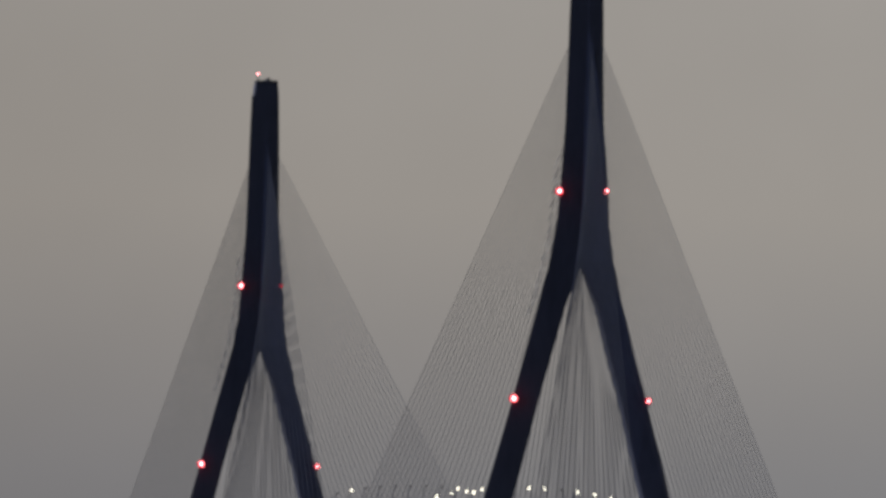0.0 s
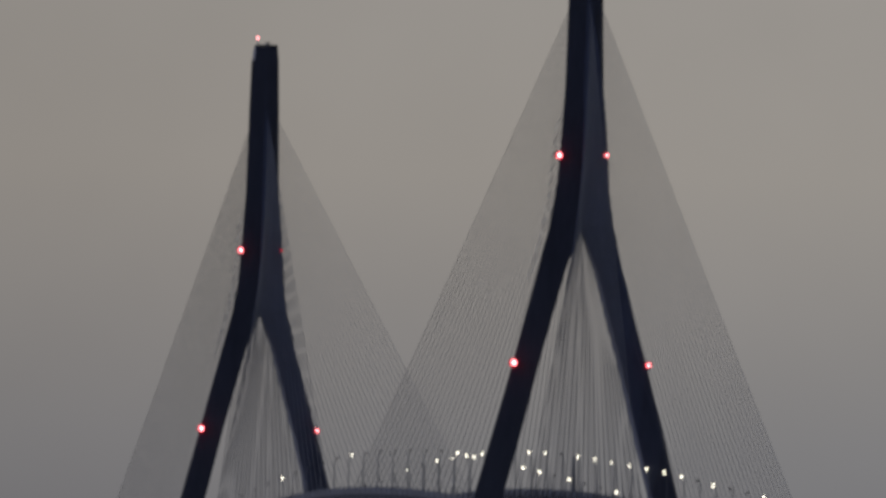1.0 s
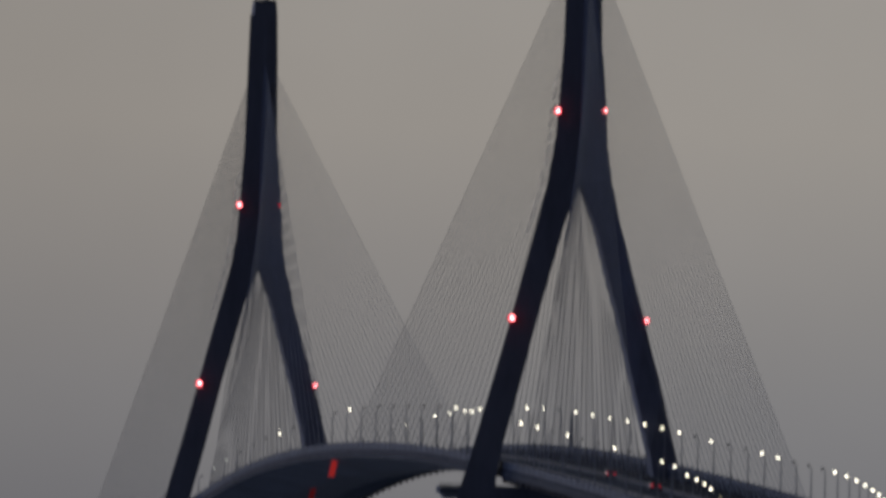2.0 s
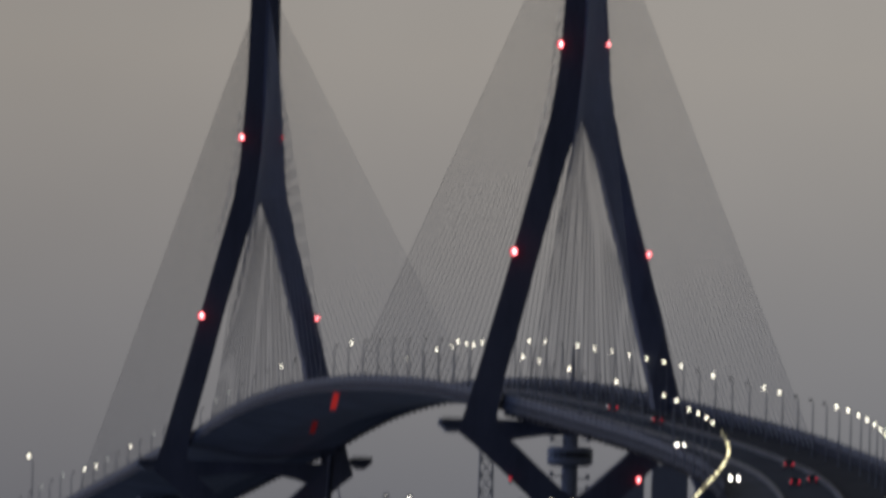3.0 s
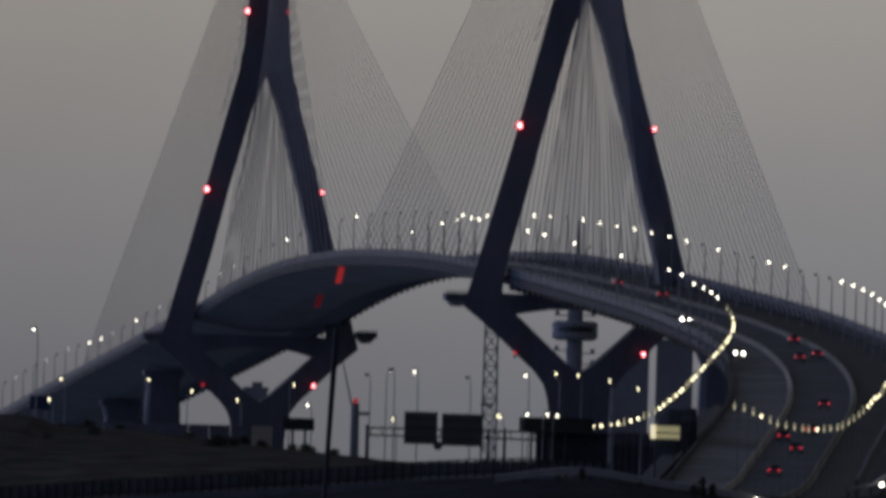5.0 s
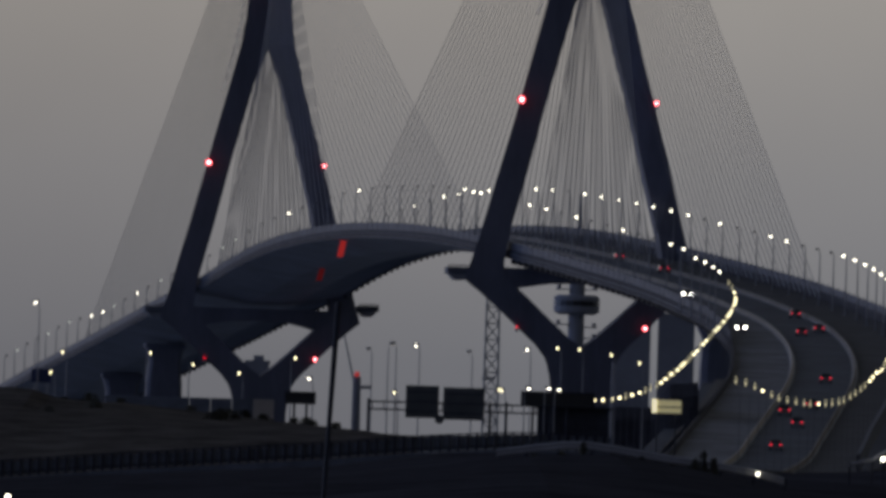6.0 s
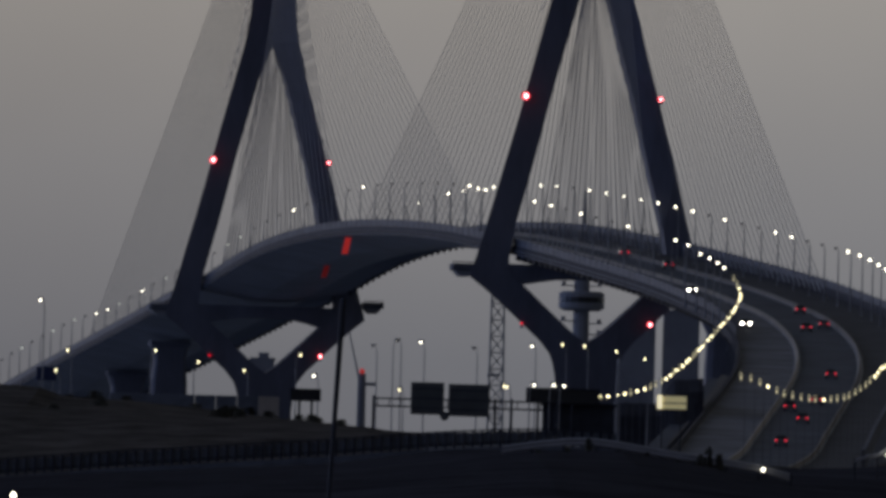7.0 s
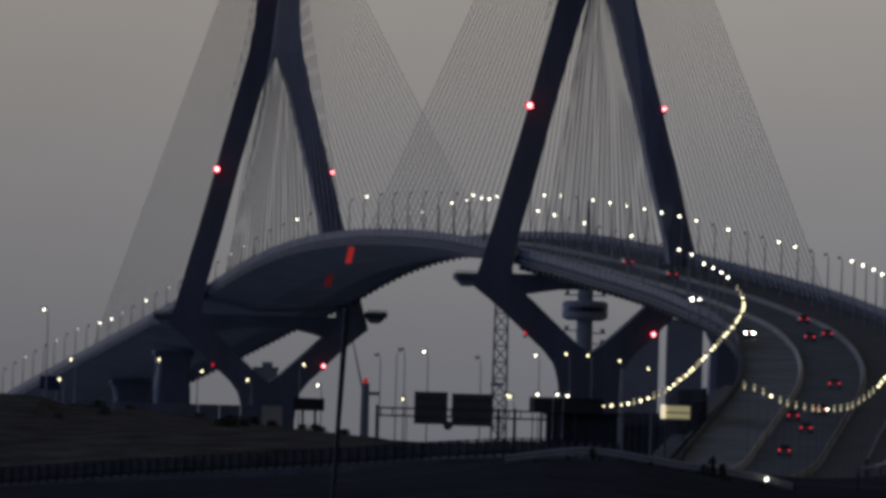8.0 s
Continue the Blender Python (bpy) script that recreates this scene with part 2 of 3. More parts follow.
# ---- ground ----
bm = bmesh.new()
bmesh.ops.create_grid(bm, x_segments=40, y_segments=40, size=4900)
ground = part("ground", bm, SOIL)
tagged(ground, "dark flat land and shore at dusk", "ground", kind="structure")

# the bay under the bridge
bm = bmesh.new()
bmesh.ops.create_grid(bm, x_segments=8, y_segments=8, size=1, matrix=Matrix.Translation((0, 3660, 0.06)) @ Matrix.Diagonal((1800, 1230, 1, 1)))
tagged(part("water", bm, WATER), "grey calm water of the bay under the bridge", "water", kind="structure")

# ---- deck ----
deck = tagged(empty("bridge_deck"), "long grey steel and concrete bridge deck with asphalt carriageways", "bridge deck")
part("girder", sweep([(-HALF, -0.05), (RIGHT, -0.05), (RIGHT, -0.8), (8.0, -2.6), (3.0, -2.9), (-2.0, -2.9), (-HALF, -0.8)], S0, S1), GIRDER, deck)
for a, b in ((-HALF + 0.5, -5.1), (-4.2, 4.65), (5.55, RIGHT - 0.5)):
    part("carriageway", sweep([(a, 0.0), (b, 0.0), (b, -0.045), (a, -0.045)], S0, S1), LIGHT_ROAD if b < 0 else DARK_ROAD if a > 5 else ASPHALT, deck)
for o in (-4.65, 5.1):
    part("median_barrier", sweep([(o - 0.22, 0), (o - 0.1, 0.7), (o + 0.1, 0.7), (o + 0.22, 0)], S0, S1), PALE_CONCRETE if o < 0 else GREY_CONCRETE, deck, "pale concrete safety barrier" if o < 0 else "grey concrete safety barrier")
for sgn in (-1, 1):
    half = HALF if sgn < 0 else RIGHT
    e = sgn * (half - 0.25)
    high = 2.1 if sgn < 0 else 2.5
    wall = 0.8 if sgn < 0 else 1.35
    part("edge_barrier", sweep([(e - 0.22, -0.04), (e - 0.15, wall), (e + 0.15, wall), (e + 0.22, -0.04)], S0, S1), EDGE_DARK, deck, "dark edge barrier")
    part("edge_beam", sweep([(sgn * half, -0.6), (sgn * (half + 0.15), -0.6), (sgn * (half + 0.15), -0.02), (sgn * half, -0.02)], S0, S1), EDGE_DARK, deck, "dark lower edge beam")
    part("edge_strip", sweep([(sgn * half, -0.016), (sgn * (half + 0.2), -0.016), (sgn * (half + 0.2), 0.14), (sgn * half, 0.14)], S0, S1), SCREEN, deck, "narrow grey ledge along the deck edge")
    part("edge_beam", sweep([(sgn * half, 0.144), (sgn * (half + 0.15), 0.144), (sgn * (half + 0.15), 0.5), (sgn * half, 0.5)], S0, S1), EDGE_DARK, deck, "dark upper edge beam")
    low = -0.76 if sgn < 0 else -1.25
    part("drip_edge", sweep([(sgn * half, low), (sgn * (half + 0.3), low), (sgn * (half + 0.3), -0.66), (sgn * half, -0.66)], S0, S1), SCREEN, deck, "narrow lower lip of the deck edge")
    part("screen_panel", sweep([(e - 0.03, wall + 0.02), (e - 0.03, high), (e + 0.03, high), (e + 0.03, wall + 0.02)], -470.0 if sgn < 0 else -860.0, S1), SCREEN, deck, "grey metal wind screen")
    part("handrail", sweep([(e - 0.08, high), (e + 0.08, high), (e + 0.08, high + 0.14), (e - 0.08, high + 0.14)], -470.0 if sgn < 0 else -860.0, S1), SCREEN, deck)

# slip road that leaves the deck on the approach
def slip(inner, outer, low, high):
    return add_loft(bmesh.new(), [[on_deck(s, o, z) for o, z in ((-inner, high), (-outer - 0.004 * (-600 - s), high), (-outer - 0.004 * (-600 - s), low), (-inner, low))] for s in np.linspace(-1060, -600, 40)])


part("slip_road", slip(16.4, 18.0, -2.4, -1.3), ASPHALT, deck, "asphalt slip road beside the approach")
part("slip_barrier", slip(16.2, 14.9, -2.4, -0.75), DARK_STEEL, deck, "dark barrier along the slip road")

post_mesh = mesh_of(box((0, 0, 1.45), (0.1, 0.1, 2.2), 0.02), "screen_post", SCREEN)
for k in range(118):
    for off in (-HALF + 0.12, RIGHT - 0.12):
        p, d, r = at_station(-440 + 8.8 * k)
        ob = new("screen_post", post_mesh)
        ob.parent = deck
        ob.matrix_basis = Matrix.Translation(p + r * off + Vector((0, 0, 0.1 if off < 0 else 0.45)))

# ---- pylons ----
UPPER = ((182.2, 0.0, 2.9), (172, 0.0, 3.2), (166, 0.0, 3.3), (153, 0.0, 3.6), (147, 0.0, 4.0), (140.5, 0.0, 4.5), (134, 0.0, 5.1), (127.5, 0.0, 6.3))
LEG = ((127.5, 0.0, 6.3), (124, 1.4, 7.2), (120, 3.0, 8.2), (110, 5.7, 10.8), (101.7, 7.9, 12.9), (88, 11.2, 16.5), (77, 14.1, 19.5), (71, 15.1, 21.1), (69, 15.0, 21.7))
STRUT = ((69, 15.0, 21.7), (67.4, 14.0, 21.9), (65.2, 11.3, 19.0), (62, 7.9, 15.2), (57, 2.4, 10.0), (56, 0.9, 8.9), (55.3, 0.0, 8.3), (53.4, 0.0, 6.9), (52, 0.0, 6.4), (50, 0.0, 6.0), (47, 0.0, 5.7))
FACET = ((0, 0.0), (66, 0.0), (72, 0.9), (80, 1.0), (148, 1.0), (153, 0.93), (166, 0.4), (172, 0.05), (190, 0.0))


def facet_share(z):
    return float(np.interp(z, [k[0] for k in FACET], [k[1] for k in FACET]))


def shaft(levels, side, depth):
    """One half of the pylon, lofted from five-cornered sections."""
    rings = []
    for z, inner, outer in levels:
        if side > 0:  # this half stands a little closer to the axis
            lean_in = float(np.interp(z, (0, 60, 70, 85, 105, 111, 125, 134, 140, 190), (0, 0, 0.7, 0.7, 0.95, 1.25, 1.2, 0.75, 0.45, 0.25)))
            inner, outer = max(0.0, inner - 0.3 * lean_in), outer - lean_in
        else:  # and this one a little wider
            outer += float(np.interp(z, (47, 53, 62, 68, 72, 80, 127, 140, 150), (0, 0.2, 0.6, 0.5, 0.2, 0, 0.1, 0.3, 0.42)))
        w, h, f = outer - inner, depth(z) / 2, facet_share(z)
        taper = 0.15 * depth(z)  # the flanks draw in towards the back
        if side > 0:  # this half carries a ridge that turns its inner face aside
            f = min(max(f, 0.03), 0.985)
            past = float(np.interp(z, (120, 127.5, 150, 172), (0, 0.5, 0.5, 0.15)))
            fore = float(np.interp(z, (70, 85, 112), (0.04, 0.4, 1.1)))
            ridge = inner + f * w * (1 - 0.13 * max(0.0, fore - 0.75))
            pts = [(inner, h), (outer - taper, h), (outer, -h), (ridge, -h - f * w * fore), (inner - past, -h - 0.06)]
        else:
            pts = [(inner, h), (outer - taper, h), (outer, -h), (inner + 0.5 * w, -h - 0.02), (inner, -h)]
        rings.append([(side * x, y, z) for x, y in pts])
    return rings


def warning_lamp(parent, x, y, z, big=0.5):
    base = part("warning_lamp", tube([(x, y, z - 0.9), (x, y, z - 0.35)], [0.3, 0.35], 8), STEEL, parent, "red aircraft warning lamp, lit")
    bm = bmesh.new()
    bmesh.ops.create_uvsphere(bm, u_segments=12, v_segments=8, radius=big * 1.35, matrix=Matrix.Translation((x, y, z)))
    part("globe", bm, RED_HALO_BULB, base)
    bm = bmesh.new()
    bmesh.ops.create_uvsphere(bm, u_segments=10, v_segments=8, radius=big * 0.8, matrix=Matrix.Translation((x, y - big * 1.0, z)))
    part("bulb", bm, RED_GLOW if big > 0.4 else RED_HALO_BULB, base)
    return base


def pylon(name_label, s, right_lamp):
    p, d, r = at_station(s)
    top = empty("bridge_pylon", Matrix(((r.x, d.x, 0, p.x), (r.y, d.y, 0, p.y), (0, 0, 1, 0), (0, 0, 0, 1))))
    tagged(top, name_label, "bridge pylon", "pylons of the bridge")
    depth = lambda z: float(np.interp(z, (0, 50, 70, 127, 185), (8, 7, 6.5, 6, 5)))
    bm = bmesh.new()
    for side in (-1, 1):
        add_loft(bm, shaft(UPPER, side, depth))
    part("mast", bm, CONCRETE, top)
    for side in (-1, 1):
        part("leg", add_loft(bmesh.new(), shaft(LEG, side, depth)), CONCRETE, top)
        part("lower_strut", add_loft(bmesh.new(), shaft(STRUT, side, depth)), CONCRETE, top)
    part("column", add_loft(bmesh.new(), [[(x * w, y * depth(z) / 2, z) for x, y in ((-1, -1), (1, -1), (1, 1), (-1, 1))] for z, w in ((47, 5.7), (30, 6.0), (0, 7.2))]), CONCRETE, top)
    # cross beam, deeper where it meets the legs
    part("cross_beam", add_loft(bmesh.new(), [[(x, -3, 70.0), (x, 3, 70.0), (x, 3, low), (x, -3, low)] for x, low in
                                              ((-15.5, 65.6), (-12.6, 66.1), (-9.4, 66.65), (-5.5, 67.25), (0, 67.4), (5.5, 67.2), (9.4, 66.4), (12.6, 65.4), (15.2, 64.6))]), CONCRETE, top)
    part("cap", add_loft(bmesh.new(), [[(x * w, y * w, z) for x, y in ((-1, -1), (1, -1), (1, 1), (-1, 1))] for z, w in ((182.2, 2.6), (184.8, 2.4))]), CONCRETE, top)
    part("crown", box((0.05, 0, 185.2), (4.7, 4.2, 0.9), 0.15), HUT_WALL, top, "paler crown of the mast")
    part("hatch", box((0.35, 0, 185.9), (0.9, 1.6, 0.6), 0.1), STEEL, top)
    # added short tubes stand in for the cables seen close beside the flanks
    for side, reach in ((-1, 1.9), (1, 0.7)):
        for k in range(12):
            z = 119.0 + 2.5 * k
            edge = float(np.interp(z, (108, 118, 124, 127.5, 134, 140.5, 147), (11.3, 8.7, 7.2, 6.3, 5.1, 4.5, 4.0))) - (1.0 if side > 0 and z < 134 else 0.2)
            part("guide_tube", tube([(side * (edge - 0.3), 0.8, z + 2.4), (side * (edge + 0.35 * reach), 1.2, z + 0.6), (side * (edge + 0.8 * reach), 1.6, z - 1.3)], [0.05, 0.06, 0.09], 6), DASH_GREY, top, "grey dash standing in for a close cable")
    mast_pole = part("beacon_pole", tube([(-1.8, 0, 184.8), (-1.8, 0, 186.8)], [0.1, 0.07], 6), STEEL, top)
    bm = bmesh.new()
    bmesh.ops.create_uvsphere(bm, u_segments=10, v_segments=8, radius=0.24, matrix=Matrix.Translation((-1.8, 0, 187.1)))
    part("beacon", bm, RED_GLOW, mast_pole, "small orange-red beacon")
    for side in (-1, 1):
        warning_lamp(top, 3.3 if side > 0 else -5.0, -8.6 if side > 0 else -3.6, 140.6, 0.55 if side < 0 else right_lamp)
        warning_lamp(top, 12.1 if side > 0 else -12.9, -8.0 if side > 0 else -4.2, 101.5, 0.6 if side < 0 else 0.45)
        warning_lamp(top, 11.7 if side > 0 else -12.5, -4.0, 59.3 if side > 0 else 58.9, 0.42 if side > 0 else 0.2)
        # boxed inspection platform outside each knee, with a net slung under it
        lift = 1.0 if side > 0 else -0.6
        floor_part = part("platform", box((side * 23.4, 0, 69.8 + lift), (4.4, 5.5, 1.25), 0.08), HUT_WALL, top, "dull grey boxed steel inspection platform")
        part("platform_rail", box((side * 23.4, -2.6, 70.75 + lift), (4.2, 0.12, 0.14)), DARK_STEEL, floor_part)
        for k in range(6):
            part("platform_post", box((side * (21.5 + 0.8 * k), -2.7, 70.5 + lift), (0.12, 0.12, 0.6)), DARK_STEEL, floor_part)
        part("sling_net", add_loft(bmesh.new(), [[(side * (23.3 + x * w), y * 2.2, z + lift) for x, y in ((-1, -1), (1, -1), (1, 1), (-1, 1))] for z, w in ((69.15, 1.9), (68.6, 1.5), (68.0, 0.8))]), FAR_WALL, floor_part, "grey net slung under the platform")
    return top


pylon("dark blue-grey concrete A-shaped bridge pylon with red warning lamps", 0.0, 0.41)
pylon("dark concrete A-shaped pylon at the far end of the main span", FAR_STATION, 0.28)

# ---- stay cables ----
CABLES = 26
for base in (0.0, FAR_STATION):
    p, d, r = at_station(base)
    for way in (-1, 1):
        main = (way > 0) == (base == 0)
        reach = 252.0 if main else 224.0 if base == 0 else 256.0
        for side in (-1, 1):
            for k in range(CABLES):
                f = k / (CABLES - 1)
                s = base + way * (28 + (reach - 28) * f)
                z = 136.0 + 35.5 * f ** 0.9
                start = p + r * (0.3 if d.y * way < 0 and side < 0 else side * 1.5) + d * way * 1.5
                start.z = z
                end = on_deck(s, 16.6 if side > 0 else -13.2, 0.3)
                mid = (start + end) / 2 - Vector((0, 0, 0.0012 * (start - end).length))
                c = part("stay_cable", tube([start, start.lerp(mid, 0.5), mid, mid.lerp(end, 0.5), end], [0.075] * 5, 6), CABLE)
                low = end + (mid - end).normalized() * 4.5
                part("anchor_sleeve", tube([end, low], [0.17, 0.13], 6), LAMP_STEEL, c, "pale steel sleeve at the foot of the cable")
                tagged(c, "thin grey sheathed steel stay cable, taut from pylon to deck", "stay cable", "stay cables of the bridge")

# ---- brackets under the deck ----
bm = bmesh.new()
RIB = ((8.0, -2.3), (17.3, -0.75), (17.5, -1.05), (12.0, -2.1), (8.0, -2.8))
add_loft(bm, [[(x, y, z) for x, z in RIB] for y in (-0.5, 0.5)])
rib_mesh = mesh_of(bm, "bracket", GIRDER)
for k in range(170):
    p, d, r = at_station(-440 + 8.8 * k)
    ob = new("bracket", rib_mesh)
    ob.parent = deck
    ob.matrix_basis = Matrix(((r.x, d.x, 0, p.x), (r.y, d.y, 0, p.y), (0, 0, 1, p.z), (0, 0, 0, 1)))

tooth_mesh = mesh_of(add_loft(bmesh.new(), [[(x, y, z) for x, z in ((-13.95, -0.8), (-11.5, -1.2), (-11.5, -1.9), (-13.5, -1.85), (-13.95, -1.6))] for y in (-0.9, 0.9)]), "bracket", DARK_STEEL)
for k in range(50):
    p, d, r = at_station(-436 + 8.8 * k)
    ob = new("bracket", tooth_mesh)
    ob.parent = deck
    ob.matrix_basis = Matrix(((r.x, d.x, 0, p.x), (r.y, d.y, 0, p.y), (0, 0, 1, p.z), (0, 0, 0, 1)))

edge_mesh = mesh_of(add_loft(bmesh.new(), [[(x, y, z) for x, z in ((17.3, -0.7), (17.85, -0.7), (17.85, -1.35), (17.65, -1.75), (17.4, -1.75))] for y in (-0.7, 0.7)]), "bracket", DARK_STEEL)
for k in range(112):
    p, d, r = at_station(-60 + 10.4 * k)
    ob = new("bracket", edge_mesh)
    ob.parent = deck
    ob.matrix_basis = Matrix(((r.x, d.x, 0, p.x), (r.y, d.y, 0, p.y), (0, 0, 1, p.z), (0, 0, 0, 1)))

# red clearance markers on the soffit
for st, off, tall in ((284.0, -12.6, 3.4), (422.0, -1.0, 2.6)):
    p = on_deck(st, off, -1.0 if off < -8 else -2.85)
    m = tagged(empty("clearance_marker", Matrix.Translation(p)), "long red navigation marker glowing under the bridge deck", "navigation light", "clearance markers")
    part("bracket_arm", box((0, 0, 0.3), (0.3, 1.0, 0.5), 0.05), STEEL, m)
    part("glow_tube", add_loft(bmesh.new(), [[(x * 0.6 + lean, y * 0.3, z) for x, y in ((-1, -1), (1, -1), (1, 1), (-1, 1))] for z, lean in ((-0.05, 0.5), (-tall, -0.2))]), RED_DIM if off < -8 else RED_FAINT, m)


# ---- piers ----
def pier(st, off, width, label, head=1.6):
    p, d, r = at_station(st)
    c = p + r * off
    t = tagged(empty("bridge_pier", Matrix(((r.x, d.x, 0, c.x), (r.y, d.y, 0, c.y), (0, 0, 1, 0), (0, 0, 0, 1)))), label, "bridge pier", "piers of the bridge")
    h = p.z - 3.1
    ring = ((-1, -0.7), (-0.8, -1), (0.8, -1), (1, -0.7), (1, 0.7), (0.8, 1), (-0.8, 1), (-1, 0.7))
    levels = [(0.0, 1.35), (h * 0.5, 1.05), (h - 9, 1.0), (h - 4, 0.2 + 0.58 * head), (h - 1.2, head - 0.1)]
    part("shaft", add_loft(bmesh.new(), [[(x * w * width / 2, y * 2.2, z) for x, y in ring] for z, w in levels]), CONCRETE, t)
    part("pier_head", box((0, 0, h - 0.6), (width * head, 5.0, 1.2), 0.2), CONCRETE, t)


for st in (-230, -305, -380, -455, -530, -605, -680, -755, -830, -905):
    pier(st, 0.9, 11.4, "dark concrete viaduct pier under the near approach", 1.3)
pier(705.0, -3.5, 8.0, "broad dark concrete pier beyond the far pylon", 1.15)
for st in (830, 950, 1060):
    pier(st, 0.0, 8.0, "dark concrete pier of the far approach", 1.2)


# ---- street lamps ----
def street_lamp(tall, lit, glow, label, reach=0.4, bulb=0.22, tall_bulb=1.0, steel=None, slim=1.0):
    steel = steel or LAMP_STEEL
    t = tagged(empty("street_lamp"), label, "street lamp")
    part("base", tube([(0, 0, 0), (0, 0, 0.8)], [0.2, 0.16], 8), steel, t)
    part("pole", tube([(0, 0, 0.8), (0, 0, tall * 0.5), (0, 0, tall - 1.2), (reach * 0.12, 0, tall - 0.5), (reach * 0.5, 0, tall - 0.05), (reach, 0, tall)],
                      [slim * q for q in (0.13, 0.11, 0.08, 0.075, 0.07, 0.06)], 8), steel, t)
    head = part("luminaire", add_loft(bmesh.new(), [[(reach + x, y * w, tall + z) for y, z in ((-1, -0.06), (1, -0.06), (0.7, 0.12), (-0.7, 0.12))]
                                                    for x, w in ((-0.2, 0.09), (0.0, 0.17), (0.28, 0.15), (0.4, 0.08))]), steel, t)
    bm = bmesh.new()
    bmesh.ops.create_uvsphere(bm, u_segments=10, v_segments=6, radius=1, matrix=Matrix.Translation((reach + 0.15, 0, tall - 0.12)) @ Matrix.Diagonal((bulb, bulb, bulb * tall_bulb, 1)))
    part("lens", bm, glow if lit else GLASS, head)
    return t


rnd = random.Random(5)
BRIDGE_ROW = "lamps along the bridge"
kinds = {}
for key, tall, lit, glow, text in (("white", 10.0, True, LAMP_WHITE, "grey steel street lamp with a bright white head, lit"),
                                   ("gold", 12.0, True, LAMP_GOLD, "grey steel street lamp on the approach, lit golden"),
                                   ("dim", 12.0, True, LAMP_DIM, "grey steel street lamp on the approach, faintly lit"),
                                   ("off", 10.0, False, GLASS, "grey steel street lamp on the bridge, unlit"),
                                   ("low", 7.4, True, LAMP_WHITE, "short steel street lamp over the main span, lit"),
                                   ("low_dim", 7.4, True, LAMP_FAINT, "short steel street lamp on the far approach, faintly lit"),
                                   ("low_off", 7.4, False, GLASS, "short steel street lamp over the main span, unlit"),
                                   ("far", 10.0, True, LAMP_WHITE, "street lamp on the screened side of the bridge, lit")):
    kinds[key] = tagged(street_lamp(tall, lit, glow, text, bulb={"gold": 0.17, "dim": 0.13}.get(key, 0.2), tall_bulb={"gold": 1.5, "dim": 3.8}.get(key, 1.0), steel=POLE_GREY if key in ("gold", "dim") else LAMP_STEEL, slim=0.32 if key in ("gold", "dim") else 1.0), group=BRIDGE_ROW)
used = set()


def stand_lamp(key, m):
    if key in used:
        return copy_thing(kinds[key], m @ Matrix.Diagonal((*[1 / q for q in kinds[key].scale], 1)))
    used.add(key)
    kinds[key].matrix_basis = m
    return kinds[key]


def heading(st, off, dz, flip):
    p, d, r = at_station(st)
    c = p + r * off
    q = -1 if flip else 1
    return Matrix(((q * r.x, q * d.x, 0, c.x), (q * r.y, q * d.y, 0, c.y), (0, 0, 1, c.z + dz), (0, 0, 0, 1)))


RISE_LEFT = ((-1080, 0.75), (-900, 0.6), (-860, 0.05), (-800, 0.25), (-700, 0.9), (-600, 0.9), (-520, -0.2), (-400, -0.2))
RISE_RIGHT = ((-1190, 1.4), (-1160, 1.4), (-1112, 0.2), (-1000, -0.2), (-965, 0.4), (-910, 1.3), (-870, 0.3), (-500, 0.0))


def approach_lamp(st, left):
    """A tall lamp whose foot is fixed low on the deck's flank."""
    off = -HALF - float(np.interp(st, (-880, -680), (1.5, 0.35))) if left else 14.3
    rise = float(np.interp(st, *zip(*(RISE_LEFT if left else RISE_RIGHT))))
    bright = rnd.random() < (0.68 if left else 0.14 if st < -930 else 0.5)
    stand_lamp("gold" if bright else "dim", heading(st + rnd.uniform(-1.5, 1.5), off, rise + (-2.3 if left else -1.2), not left))


LEFT_LIT = (-270, -245, -170, -95, -45, -20, 55, 80, 255, 380)
FAR_LIT = (680, 755, 780)
FAR_DIM = (480, 505, 630, 730, 830, 880, 955)
RIGHT_LIT = (-170, -145, -70, -20, 5, 30, 55, 80, 105, 130, 180, 205, 280, 305, 330, 355, 405)


def stretched(m, share):
    return m @ Matrix.Diagonal((1, 1, share, 1))


for k in range(-54, 42):
    st = 25.0 * k + 5
    left_key = "white" if st in LEFT_LIT or st < -310 or st in FAR_LIT else "off"
    tall = float(np.interp(st, (-150, 0, 80, 255, 300, 380, 480, 760, 830, 960), (9.75, 9.95, 10.4, 9.0, 8.2, 6.85, 6.4, 6.8, 8.75, 9.1)))
    if st > 300:
        left_key = "low" if left_key == "white" else "low_dim" if st in FAR_DIM else "low_off"
    if -1080 < st < -420:
        approach_lamp(st, True)
    elif st > -280:
        stand_lamp(left_key, stretched(heading(st, -HALF + (1.4 if st < -230 else 0.75), 0.0, False), tall / (7.4 if st > 300 else 10.0)))
    elif st > -420:
        stand_lamp(left_key, heading(st, -HALF - 0.35, -0.3, False))
    right_key = "far" if st in RIGHT_LIT or st < -260 else "off"
    if st > -500:
        tall = float(np.interp(st, (-270, -200, -60, 0, 240, 280, 355, 405), (10.45, 9.7, 9.7, 9.95, 10.0, 9.7, 9.35, 8.8)))
        stand_lamp(right_key, stretched(heading(st - 36, 12.95, 0.0, True), tall / 10.0))
    elif st > -1190:
        approach_lamp(st, False)
    if -1080 < st < -600:
        approach_lamp(st + 12.5, True)
    if -1190 < st < -760:
        approach_lamp(st + 12.5, False)


